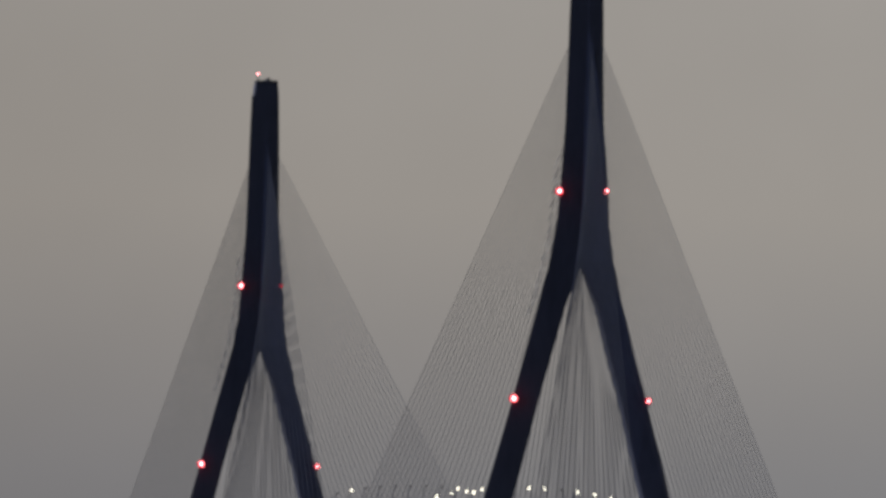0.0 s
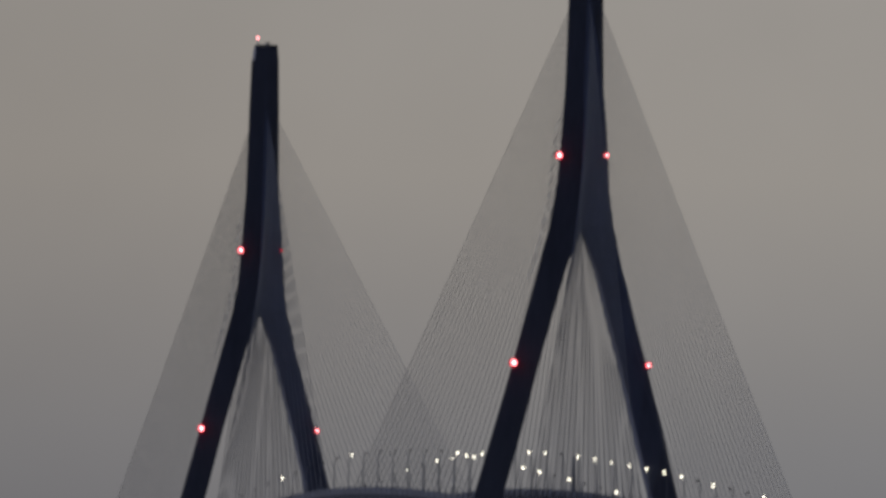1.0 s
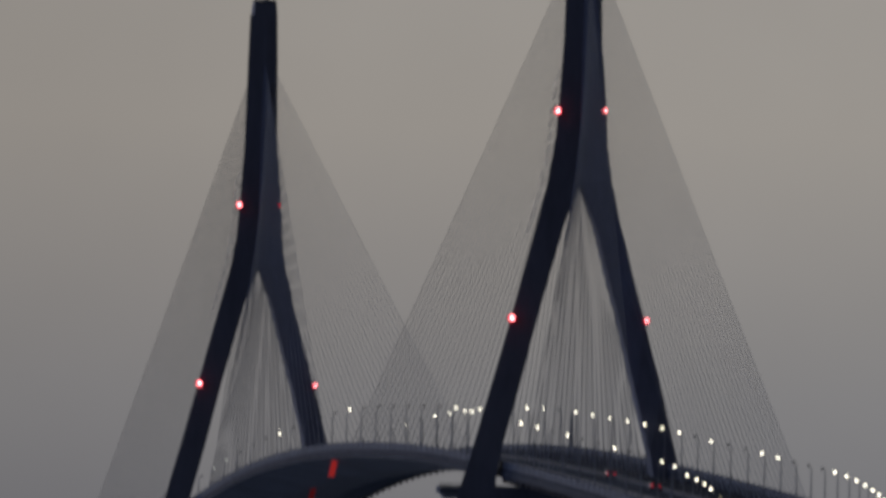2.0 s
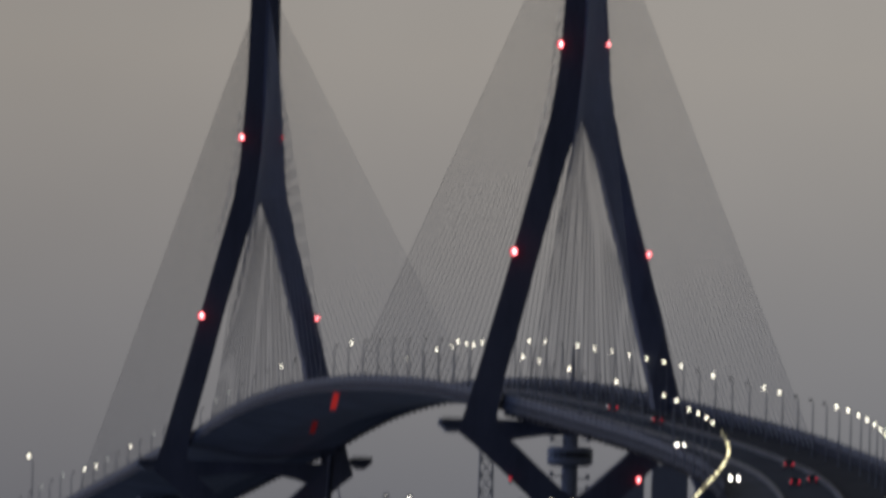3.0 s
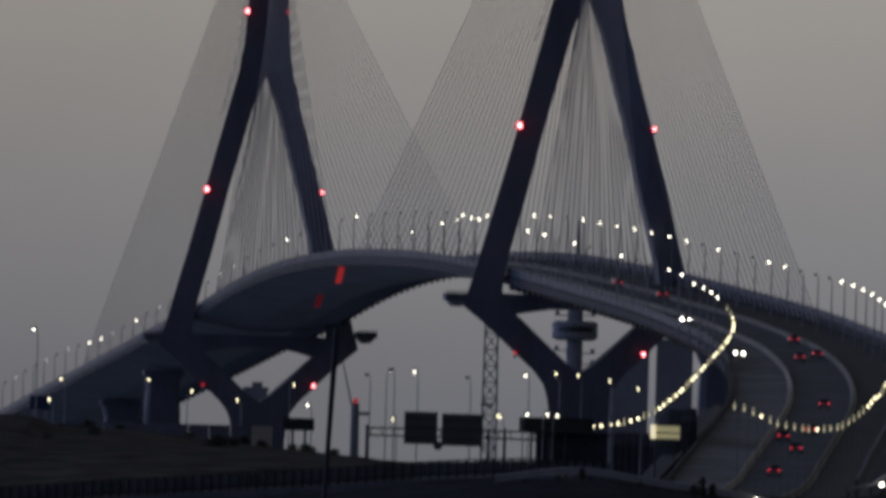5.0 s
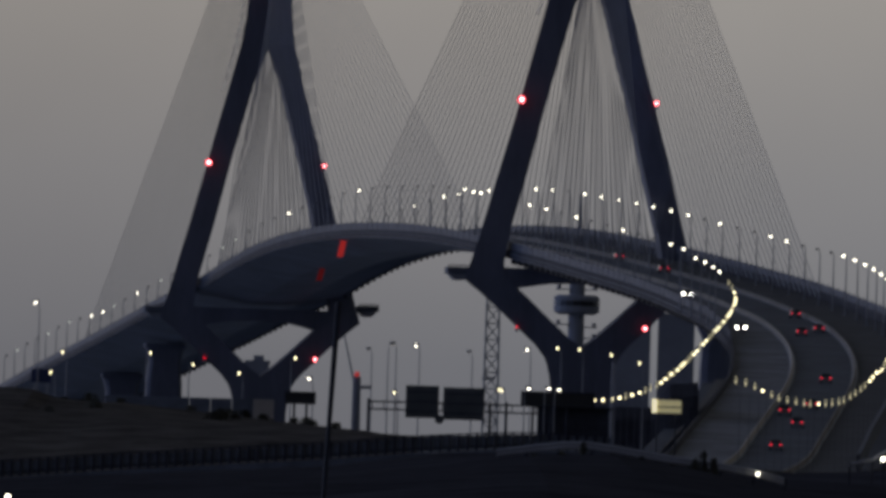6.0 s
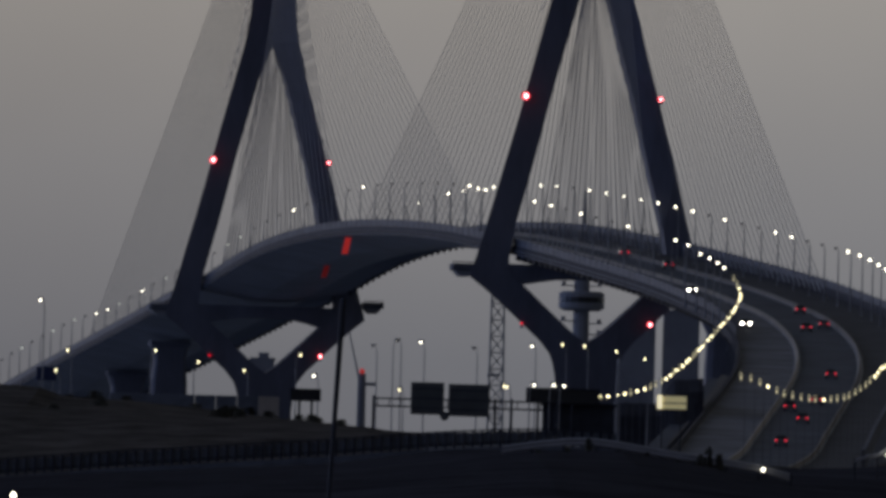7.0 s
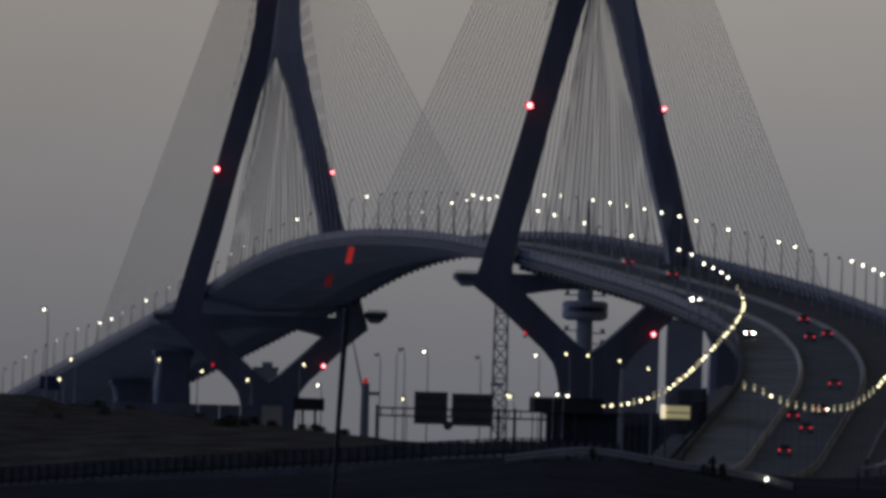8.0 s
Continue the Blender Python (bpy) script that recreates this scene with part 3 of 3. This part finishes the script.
# ---- cars ----
def car(away, label):
    t = tagged(empty("car"), label, "car", "cars on the bridge")
    body = [[(x * w, y, z) for x, z in ((-1, 0.35), (1, 0.35), (1.0, 0.75), (0.92, h), (-0.92, h), (-1.0, 0.75))] for y, w, h in
            ((-2.15, 0.8, 0.78), (-1.9, 0.88, 0.9), (0.0, 0.9, 0.95), (1.7, 0.88, 0.92), (2.1, 0.8, 0.82))]
    part("body", add_loft(bmesh.new(), body), CAR_PAINT, t)
    part("cabin", add_loft(bmesh.new(), [[(x * w, y, z) for x, y in ((-1, -l), (1, -l), (1, l), (-1, l))] for z, w, l in ((0.9, 0.8, 1.35), (1.42, 0.62, 0.85))]), GLASS, t)
    for x in (-0.8, 0.8):
        for y in (-1.3, 1.35):
            wheel = part("wheel", tube([(x - 0.1, y, 0.32), (x + 0.1, y, 0.32)], [0.32, 0.32], 12), RUBBER, t)
            part("rim", tube([(x - 0.11, y, 0.32), (x + 0.11, y, 0.32)], [0.19, 0.19], 10), STEEL, wheel)
    for x in (-0.66, 0.66):
        bm = bmesh.new()
        size = (0.17, 0.1, 0.12) if away else (0.22, 0.12, 0.18)
        bmesh.ops.create_uvsphere(bm, u_segments=10, v_segments=6, radius=1, matrix=Matrix.Translation((x, -2.15, 0.76)) @ Matrix.Diagonal((*size, 1)))
        part("tail_light" if away else "headlight", bm, TAIL_GLOW if away else HEAD_GLOW, t, "glowing red tail light" if away else "bright white headlight")
    return t


first = car(True, "dark car driving away with red tail lights lit")
first.matrix_basis = heading(-92, 3.8, 0.0, False)
for st, off in ((-20, 4.2), (-324, 3.0), (-414, -0.8), (-396, 2.8), (-624, 1.0), (-728, 1.0), (-754, -2.2), (-802, 0.75), (-886, -0.2)):
    copy_thing(first, heading(st, off, 0.0, False))
first = car(False, "dark car coming down the bridge with headlights on")
first.matrix_basis = heading(-237, -8.3, 0.0, False)
copy_thing(first, heading(-404, -10.4, 0.0, False))

# ---- the land before the bridge: banks, a ramp and a grassy hill ----
ROWS = ((380, ((-150, -0.4), (150, -0.4))), (500, ((-150, 1.5), (150, 1.5))),
        (1000, ((-150, 9.5), (-40, 10.4), (-6, 12.2), (5.7, 13.2), (20, 11.8), (40, 11.5), (150, 10))),
        (1200, ((-150, 11.8), (-40, 12.2), (-8, 14.2), (0, 15), (7, 16), (12, 16.2), (18, 15.2), (24, 13.9), (40, 12.5), (150, 12))),
        (1300, ((-150, 13), (-40, 13.45), (-8, 15.6), (0, 16.8), (7, 17.0), (14, 16.7), (22, 15.9), (31, 16.3), (40, 16.8), (150, 16))),
        (1330, ((-150, 12.7), (-40, 13.2), (-8, 15.3), (0, 16.5), (7, 16.7), (14, 16.4), (24, 15.2), (40, 15), (150, 14))),
        (1420, ((-150, 19.5), (-40, 19.4), (-16.8, 19.6), (-8.5, 19.7), (-6.3, 19.65), (-4.4, 19.4), (-1.7, 19.2), (2.3, 19.25), (5.3, 19.3), (14, 19.1), (22, 16.5), (40, 15), (150, 14))),
        (1500, ((-150, 24), (-40, 23.1), (-34.6, 23.0), (-33, 22.4), (-28, 22.2), (-14, 20.9), (-9, 20.4), (-4.5, 19.5), (0, 18), (40, 16), (150, 15))),
        (1700, ((-150, 24), (-34, 23.4), (-16, 22.4), (-5, 21), (40, 18), (150, 17))),
        (1900, ((-150, 24), (-40, 23.2), (0, 21), (40, 19), (150, 17))),
        (2150, ((-150, 23), (-40, 22), (0, 20), (60, 18), (150, 15))),
        (2400, ((-150, -0.4), (150, -0.4))))


def land_height(x, y):
    ys = [r[0] for r in ROWS]
    zs = [float(np.interp(x, [p[0] for p in r[1]], [p[1] for p in r[1]])) for r in ROWS]
    z = float(np.interp(y, ys, zs))
    rough = 0.25 * noise.fractal(Vector((x * 0.12, y * 0.02, 0)), 0.8, 2.1, 5)
    z = -0.4 + (z + 0.4) * float(np.interp(abs(x), (150, 420), (1, 0)))
    return z + (0.0 if z < 1 else rough if 1340 < y < 1690 or y < 1190 else 0.3 * rough)


xs = np.concatenate((np.arange(-420, -60, 15), np.arange(-60, 60.1, 1.5), np.arange(75, 421, 15)))
ysv = np.concatenate((np.arange(380, 950, 30), np.arange(950, 1750, 10), np.arange(1760, 2420, 40)))
bm = bmesh.new()
grid = [[bm.verts.new((x, y, land_height(x, y))) for x in xs] for y in ysv]
for a, b in zip(grid, grid[1:]):
    for i in range(len(xs) - 1):
        bm.faces.new((a[i], a[i + 1], b[i + 1], b[i]))
for f in bm.faces:
    c = f.calc_center_median()
    f.material_index = 2 if 1330 < c.y < 1430 and -1.5 < c.x < 12 else 1 if c.y < 1294 or c.x > 9 else 0
land = part("ground_bank", bm, GRASS)
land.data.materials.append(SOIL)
land.data.materials.append(ASPHALT)
land = tagged(land, "dark grassy banks and embankment before the bridge", "ground", kind="structure")

# ramp with a dark railing along its edge
def fence_top(x):
    return float(np.interp(x, (-40, -32.7, -24.4, -14.0, -7.8, -2.8, 0.5, 4.7, 7.6, 13), (14.6, 15.22, 16.0, 16.85, 17.35, 17.86, 18.12, 18.4, 18.48, 18.4)))


def along_ramp(section, x0=-40.0, x1=13.0):
    return add_loft(bmesh.new(), [[(x, y, fence_top(x) + z) for y, z in section] for x in np.linspace(x0, x1, 60)])


tagged(part("ramp_wall", along_ramp(((1294, -3.2), (1296, -3.2), (1296, -1.3), (1294, -1.3))), INFILL), "low concrete kerb wall along the ramp road", "wall", kind="structure")
tagged(part("road", along_ramp(((1296, -2.2), (1322, -2.2), (1322, -1.45), (1296, -1.45)), -40, 12), ASPHALT), "narrow asphalt ramp road on the embankment", "road", kind="structure")
railing = tagged(empty("railing"), "dark metal railing along the ramp road", "railing")
for k in range(76):
    x = -38 + 0.67 * k
    part("post", box((x, 1295, fence_top(x) - 0.63), (0.17, 0.3, 1.34), 0.03), EDGE_DARK, railing)
    part("infill_panel", box((x + 0.335, 1295.1, fence_top(x + 0.335) - 0.66), (0.46, 0.06, 1.0), 0.01), INFILL, railing, "dull blue-grey infill panel")
for dz in (-0.95, -0.04):
    part("rail", along_ramp(((1294.9, dz - 0.05), (1295.1, dz - 0.05), (1295.1, dz + 0.05), (1294.9, dz + 0.05)), -38.2, 12.6), DARK_STEEL, railing)

# guard rail on the bank
crash = tagged(empty("guard_rail"), "pale galvanised guard rail on short posts along the bank", "guard rail")
W = ((0, 0.0), (-0.1, 0.1), (0, 0.24), (-0.1, 0.4), (0, 0.52), (0.06, 0.52), (0.06, 0.0))


def rail_height(x):
    return float(np.interp(x, (4.0, 6.2, 8.5, 10.0, 12.0, 13.9, 16.2, 17.7, 19.3, 21.7, 23.6), (15.65, 16.0, 16.3, 16.35, 16.13, 15.83, 15.5, 15.35, 15.15, 14.78, 14.26)))


part("beam", add_loft(bmesh.new(), [[(x, 1190 + y, rail_height(x) + z) for y, z in W] for x in np.linspace(4.0, 23.5, 40)]), GALV, crash)
for k in range(9):
    x = 6 + 2.2 * k
    part("post", box((x, 1190.2, rail_height(x) - 0.2), (0.16, 0.16, 1.4), 0.02), DARK_STEEL, crash)
second = tagged(empty("guard_rail"), "short pale guard rail at the edge of the ramp", "guard rail")
SECOND = ((29.3, 16.1), (30.2, 16.4), (30.9, 16.52), (31.7, 17.05), (32.6, 17.6))
part("beam", add_loft(bmesh.new(), [[(x, 1250 + y, z0 + 0.1 + 0.5 * z) for y, z in W] for x, z0 in SECOND]), GALV, second)
for x, z0 in SECOND[::2]:
    part("post", box((x, 1250.2, z0 - 0.5), (0.16, 0.16, 1.9), 0.02), DARK_STEEL, second)
added_spot = tagged(empty("marker_lamp", Matrix.Translation((31.66, 1249.5, 16.8))), "small cold white spot on an added dark post", "lamp")
part("post", tube([(0, 0, -2.6), (0, 0, -0.1)], [0.08, 0.07], 8), DARK_STEEL, added_spot)
bm = bmesh.new()
bmesh.ops.create_uvsphere(bm, u_segments=10, v_segments=6, radius=0.15)
part("lens", bm, LAMP_WHITE, added_spot)
# curved parapet of the slope beside the ramp
bm = bmesh.new()
add_loft(bm, [[(x, y, z - 1.5), (x + 0.4, y + 0.2, z - 1.5), (x + 0.4, y + 0.2, z + 0.6), (x, y, z + 0.6)] for x, y, z in ((46.2, 1940, 23.2), (46.8, 1950, 24.0), (48.85, 2000, 26.5), (51.0, 2050, 28.8), (54.8, 2150, 32.4))])
tagged(part("ramp_parapet", bm, HUT_WALL), "dull concrete parapet of a rising side ramp", "wall", kind="structure")
lamp = tagged(empty("marker_lamp", Matrix.Translation((21.7, 1189.6, 14.8))), "small white marker lamp lit on the guard rail", "lamp")
part("housing", box((0, 0, 0.0), (0.3, 0.3, 0.35), 0.04), DARK_STEEL, lamp)
bm = bmesh.new()
bmesh.ops.create_uvsphere(bm, u_segments=10, v_segments=6, radius=0.11, matrix=Matrix.Translation((0, -0.2, 0.2)))
part("lens", bm, LAMP_WHITE, lamp)

# earth bank beyond the ramp
bm = bmesh.new()
tops = [(x, float(np.interp(x, (20, 31, 33, 37.2), (35.2, 35.4, 38.8, 39.2))) + 0.25 * noise.fractal(Vector((x * 0.3, 0, 0)), 0.8, 2.1, 4)) for x in np.linspace(20, 37.2, 30)]
add_loft(bm, [[(x, 2505, -1), (x, 2520, z - 2.0), (x, 2530, z), (x, 2555, z), (x, 2570, -1)] for x, z in tops])
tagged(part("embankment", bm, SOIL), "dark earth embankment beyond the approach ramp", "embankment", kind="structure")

# wall behind the hill
wall = tagged(empty("noise_wall"), "grey panelled concrete wall beyond the grassy hill", "wall")
for k in range(8):
    x = -31.3 + 2.05 * k
    part("wall_panel", box((x, 1702, 23.6), (2.0, 0.4, 3.0), 0.04), PALE_CONCRETE if k == 7 else INFILL, wall)


# ---- shrubs on the hill ----
def shrub(size, seed):
    rr = random.Random(seed)
    t = tagged(empty("shrub"), "dark ragged shrub on the grassy hill", "shrub", "shrubs on the hill")
    part("stem", tube([(0, 0, -0.2), (0.05, 0, size * 0.3), (0.1, 0.05, size * 0.6)], [0.09, 0.07, 0.03], 6), DARK_STEEL, t)
    bm = bmesh.new()
    for _ in range(260):
        a, h, q = rr.uniform(0, 2 * math.pi), rr.uniform(0.1, 1.0), rr.random() ** 0.5
        w = size * (0.95 - 0.5 * h) * (0.7 + 0.5 * math.sin(3 * a + seed))
        c = Vector((math.cos(a) * q * w, math.sin(a) * q * w, h * size * 0.8))
        u = Vector((rr.gauss(0, 1), rr.gauss(0, 1), rr.gauss(0, 1))).normalized() * 0.16 * size
        v = u.orthogonal().normalized() * 0.08 * size
        bm.faces.new([bm.verts.new(p) for p in (c - u, c + v, c + u, c - v)])
    part("foliage", bm, LEAF, t)
    return t


bushes = [shrub(1.0, 3), shrub(0.75, 8)]
for k in range(22):
    x, y = rnd.uniform(-40, -5), rnd.uniform(1440, 1640)
    m = Matrix.Translation((x, y, land_height(x, y) - 0.1)) @ Matrix.Rotation(rnd.uniform(0, 6.28), 4, "Z")
    if k < 2:
        bushes[k].matrix_basis = m
    else:
        copy_thing(bushes[k % 2], m)

# weeds before the guard rail
for x, tall in ((6.5, 0.4), (8.4, 0.4), (9.85, 0.85), (11.8, 0.45), (13.8, 0.7), (15.9, 0.5), (17.4, 0.9), (18.0, 1.5), (18.7, 1.1)):
    tuft = copy_thing(bushes[0 if tall > 0.8 else 1], Matrix.Translation((x, 1187, rail_height(x) - 0.45)) @ Matrix.Rotation(3 * x, 4, "Z") @ Matrix.Diagonal((0.45, 0.45, 1.25 * tall, 1)))
    tagged(tuft, "dark upright weed beside the guard rail", "weed", "weeds along the guard rail")

# ---- signs and lamps on the approach roads ----
gantry = tagged(empty("sign_gantry"), "steel road gantry carrying two large sign boards seen from behind", "sign gantry")
GY = 1850.0
for x in (-7.4, 5.4, 7.1, 11.8):
    part("gantry_post", tube([(x, GY, 19), (x, GY, 27.3)], [0.17, 0.14], 8), DARK_STEEL, gantry)
for z in (26.2, 27.0):
    part("gantry_beam", box((2.2, GY, z), (19.4, 0.2, 0.18), 0.02), DARK_STEEL, gantry)
for x in np.linspace(-7, 11.4, 16):
    part("gantry_tie", box((float(x), GY, 26.6), (0.1, 0.12, 0.7)), DARK_STEEL, gantry)
for x0, x1, z0, z1 in ((-3.5, 0.0, 25.4, 28.8), (0.45, 4.8, 25.3, 28.7)):
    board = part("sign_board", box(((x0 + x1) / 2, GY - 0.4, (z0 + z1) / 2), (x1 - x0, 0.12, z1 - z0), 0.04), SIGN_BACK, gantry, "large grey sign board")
    for f in (0.2, 0.5, 0.8):
        part("stiffener", box(((x0 + x1) / 2, GY - 0.5, z0 + f * (z1 - z0)), (x1 - x0 - 0.1, 0.07, 0.1)), DARK_STEEL, board)
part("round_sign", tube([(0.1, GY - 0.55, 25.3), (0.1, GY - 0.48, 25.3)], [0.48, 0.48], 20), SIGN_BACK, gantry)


def message_sign(x, w, z, h, y, legs):
    t = tagged(empty("message_sign", Matrix.Translation((x, y, 0))), "dark switched-off message sign on steel posts", "road sign", "message signs")
    case = part("case", box((0, 0, z), (w, 0.7, h), 0.06), DARK_STEEL, t)
    part("visor", box((0, -0.5, z + h / 2 + 0.03), (w, 0.5, 0.06)), DARK_STEEL, case)
    part("display", box((0, -0.36, z), (w - 0.3, 0.03, h - 0.3)), GLASS, case)
    for q in legs:
        part("post", tube([(q, 0, 18), (q, 0, z - h / 2)], [0.13, 0.13], 8), DARK_STEEL, t)


message_sign(-14.6, 3.3, 27.1, 1.25, 1850.0, (-0.6, 0.7))
message_sign(12.5, 7.8, 27.7, 1.55, 1850.0, (-2.6, 1.0))
house = tagged(empty("road_hut"), "dark concrete plant building below the message sign", "building")
part("wall", box((14.2, 1854, 22.5), (7.6, 5, 8.6), 0.1), EDGE_DARK, house)
part("roof", box((14.2, 1854, 26.9), (8.0, 5.4, 0.25), 0.05), DARK_STEEL, house)
blue = tagged(empty("direction_sign"), "small blue direction sign on two posts", "road sign")
part("board", box((-43.0, 1900, 29.3), (2.2, 0.1, 1.5), 0.04), BLUE_SIGN, blue)
for x in (-43.7, -42.3):
    part("post", tube([(x, 1900.2, 21), (x, 1900.2, 29.6)], [0.07, 0.07], 6), STEEL, blue)
advert = tagged(empty("lit_panel"), "dim yellowish lit panel beside the approach road", "lit sign")
part("panel", box((24.6, 1900, 27.95), (3.2, 0.12, 1.4), 0.05), glowing("panel_glow", (0.8, 0.72, 0.4), 0.25), advert)
part("bright_end", box((23.3, 1899.8, 28.0), (0.5, 0.1, 1.5), 0.05), glowing("panel_end_glow", (1.0, 0.9, 0.6), 0.8), advert)
part("bar", box((24.6, 1899.88, 27.9), (3.2, 0.06, 0.12)), DARK_STEEL, advert)
for x in (23.6, 25.6):
    part("post", tube([(x, 1900.3, 18), (x, 1900.3, 27.4)], [0.09, 0.09], 6), DARK_STEEL, advert)

pale_post = tagged(empty("steel_post", Matrix.Translation((18.3, 1870, 0))), "steel post beside the approach, coloured pale for lamplight", "post")
part("shaft", tube([(0, 0, 18), (0, 0, 28.4), (0.14, 0, 32.0)], [0.13, 0.13, 0.12], 8), GALV, pale_post)
part("cap", tube([(0.14, 0, 32.0), (0.14, 0, 32.15)], [0.17, 0.17], 8), STEEL, pale_post)

ROADSIDE = "lamps beside the approach roads"
for x, top, lit, gold, y in ((-31.4, 32.0, 1, 1, 1880), (-21.0, 30.1, 1, 1, 1880), (-15.9, 31.9, 1, 1, 1880), (-13.5, 29.7, 1, 0, 1880), (-26.8, 30.9, 1, 1, 1880),
                             (-41.1, 29.6, 1, 1, 1880), (-39.9, 31.8, 1, 1, 1880), (-42.95, 37.0, 1, 0, 1880), (-7.6, 34.2, 0, 0, 1960), (-5.8, 34.8, 0, 0, 1960), (-4.9, 34.9, 1, 0, 1960), (-2.3, 34.8, 1, 0, 1960),
                             (3.6, 34.2, 0, 0, 1960), (10.1, 34.7, 1, 0, 1960), (-4.55, 29.5, 1, 1, 1960), (6.2, 30.2, 1, 1, 1960), (7.4, 30.1, 1, 1, 1960),
                             (13.5, 35.0, 1, 1, 1960), (15.95, 34.9, 1, 1, 1960), (19.5, 34.4, 1, 1, 1960), (22.7, 33.6, 1, 1, 1960),
                             (8.95, 28.9, 1, 0, 1845), (11.05, 28.95, 1, 0, 1845), (12.1, 28.85, 1, 0, 1845)):
    g = land_height(x, y) - 0.3
    t = street_lamp(top - g, bool(lit), LAMP_GOLD if gold else LAMP_WHITE, "slim roadside lamp post, " + ("lit" if lit else "unlit"), 0.3, 0.075 if gold else 0.11, 3.4 if gold else 1.3, STEEL, 0.6)
    tagged(t, group=ROADSIDE).matrix_basis = pose(x, y, g, 0, 0, 0 if y == 1845 else rnd.choice((0, 180)))

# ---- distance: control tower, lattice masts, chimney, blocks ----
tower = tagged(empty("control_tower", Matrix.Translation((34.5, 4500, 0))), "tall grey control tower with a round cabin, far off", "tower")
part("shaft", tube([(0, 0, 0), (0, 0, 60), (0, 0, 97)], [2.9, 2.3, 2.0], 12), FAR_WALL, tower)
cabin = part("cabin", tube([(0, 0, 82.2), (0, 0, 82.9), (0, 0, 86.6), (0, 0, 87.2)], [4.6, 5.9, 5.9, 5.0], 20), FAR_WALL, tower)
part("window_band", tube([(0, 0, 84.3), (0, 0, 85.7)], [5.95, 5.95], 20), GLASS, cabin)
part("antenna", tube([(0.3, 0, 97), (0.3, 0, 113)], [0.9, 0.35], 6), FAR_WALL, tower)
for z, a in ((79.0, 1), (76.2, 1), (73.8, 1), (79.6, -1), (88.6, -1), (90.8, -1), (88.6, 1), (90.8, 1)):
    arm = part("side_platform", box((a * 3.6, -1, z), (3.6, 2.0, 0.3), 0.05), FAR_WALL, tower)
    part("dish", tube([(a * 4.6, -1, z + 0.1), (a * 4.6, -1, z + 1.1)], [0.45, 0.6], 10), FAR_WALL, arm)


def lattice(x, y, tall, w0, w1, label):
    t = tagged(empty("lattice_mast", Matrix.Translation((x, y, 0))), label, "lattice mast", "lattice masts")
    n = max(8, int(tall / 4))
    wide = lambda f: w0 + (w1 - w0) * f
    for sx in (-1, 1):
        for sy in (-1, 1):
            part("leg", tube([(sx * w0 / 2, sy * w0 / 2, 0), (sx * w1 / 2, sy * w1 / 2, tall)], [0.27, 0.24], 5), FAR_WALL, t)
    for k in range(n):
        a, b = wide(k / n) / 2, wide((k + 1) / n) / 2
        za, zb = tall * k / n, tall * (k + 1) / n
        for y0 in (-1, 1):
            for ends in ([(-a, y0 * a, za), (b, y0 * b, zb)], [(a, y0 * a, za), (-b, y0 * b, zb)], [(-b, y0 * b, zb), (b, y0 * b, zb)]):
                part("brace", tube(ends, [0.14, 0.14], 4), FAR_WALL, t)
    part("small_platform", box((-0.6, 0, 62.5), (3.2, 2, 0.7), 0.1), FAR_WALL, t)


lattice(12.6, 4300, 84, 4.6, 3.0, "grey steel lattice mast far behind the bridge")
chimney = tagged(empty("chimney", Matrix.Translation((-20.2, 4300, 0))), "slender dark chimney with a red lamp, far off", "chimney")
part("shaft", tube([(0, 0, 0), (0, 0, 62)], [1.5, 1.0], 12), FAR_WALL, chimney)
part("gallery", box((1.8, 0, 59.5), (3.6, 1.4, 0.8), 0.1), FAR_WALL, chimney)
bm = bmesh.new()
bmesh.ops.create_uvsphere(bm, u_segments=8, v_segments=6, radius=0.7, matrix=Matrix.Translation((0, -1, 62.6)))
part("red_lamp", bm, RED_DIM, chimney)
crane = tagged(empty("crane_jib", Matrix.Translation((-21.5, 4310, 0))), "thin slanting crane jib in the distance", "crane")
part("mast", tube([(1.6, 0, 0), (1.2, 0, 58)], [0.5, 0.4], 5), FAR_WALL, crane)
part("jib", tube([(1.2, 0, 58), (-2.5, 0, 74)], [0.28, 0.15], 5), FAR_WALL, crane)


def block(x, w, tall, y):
    t = tagged(empty("apartment_block", Matrix.Translation((x, y, 0))), "plain tower block coloured grey-blue for the haze", "building", "distant tower blocks")
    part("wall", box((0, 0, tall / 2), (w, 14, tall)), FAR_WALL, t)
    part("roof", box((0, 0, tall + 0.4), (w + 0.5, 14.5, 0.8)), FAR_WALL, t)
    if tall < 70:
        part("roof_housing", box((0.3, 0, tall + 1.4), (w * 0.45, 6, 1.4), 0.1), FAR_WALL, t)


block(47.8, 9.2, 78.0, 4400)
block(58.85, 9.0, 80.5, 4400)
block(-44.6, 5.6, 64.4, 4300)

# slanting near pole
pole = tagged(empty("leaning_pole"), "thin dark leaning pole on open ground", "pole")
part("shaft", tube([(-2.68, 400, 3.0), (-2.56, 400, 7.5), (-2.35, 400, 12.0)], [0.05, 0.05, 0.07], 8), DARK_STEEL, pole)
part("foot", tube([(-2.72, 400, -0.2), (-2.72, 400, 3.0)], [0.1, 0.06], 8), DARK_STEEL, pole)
near = tagged(empty("bollard_lamp", Matrix.Translation((-7.3, 300, 0))), "small white lamp on a thin dark post", "lamp")
part("post", tube([(0, 0, 0), (0, 0, 6.5)], [0.07, 0.05], 8), DARK_STEEL, near)
bm = bmesh.new()
bmesh.ops.create_uvsphere(bm, u_segments=10, v_segments=6, radius=0.045, matrix=Matrix.Translation((0, 0, 6.75)))
part("globe", bm, LAMP_WHITE, near)
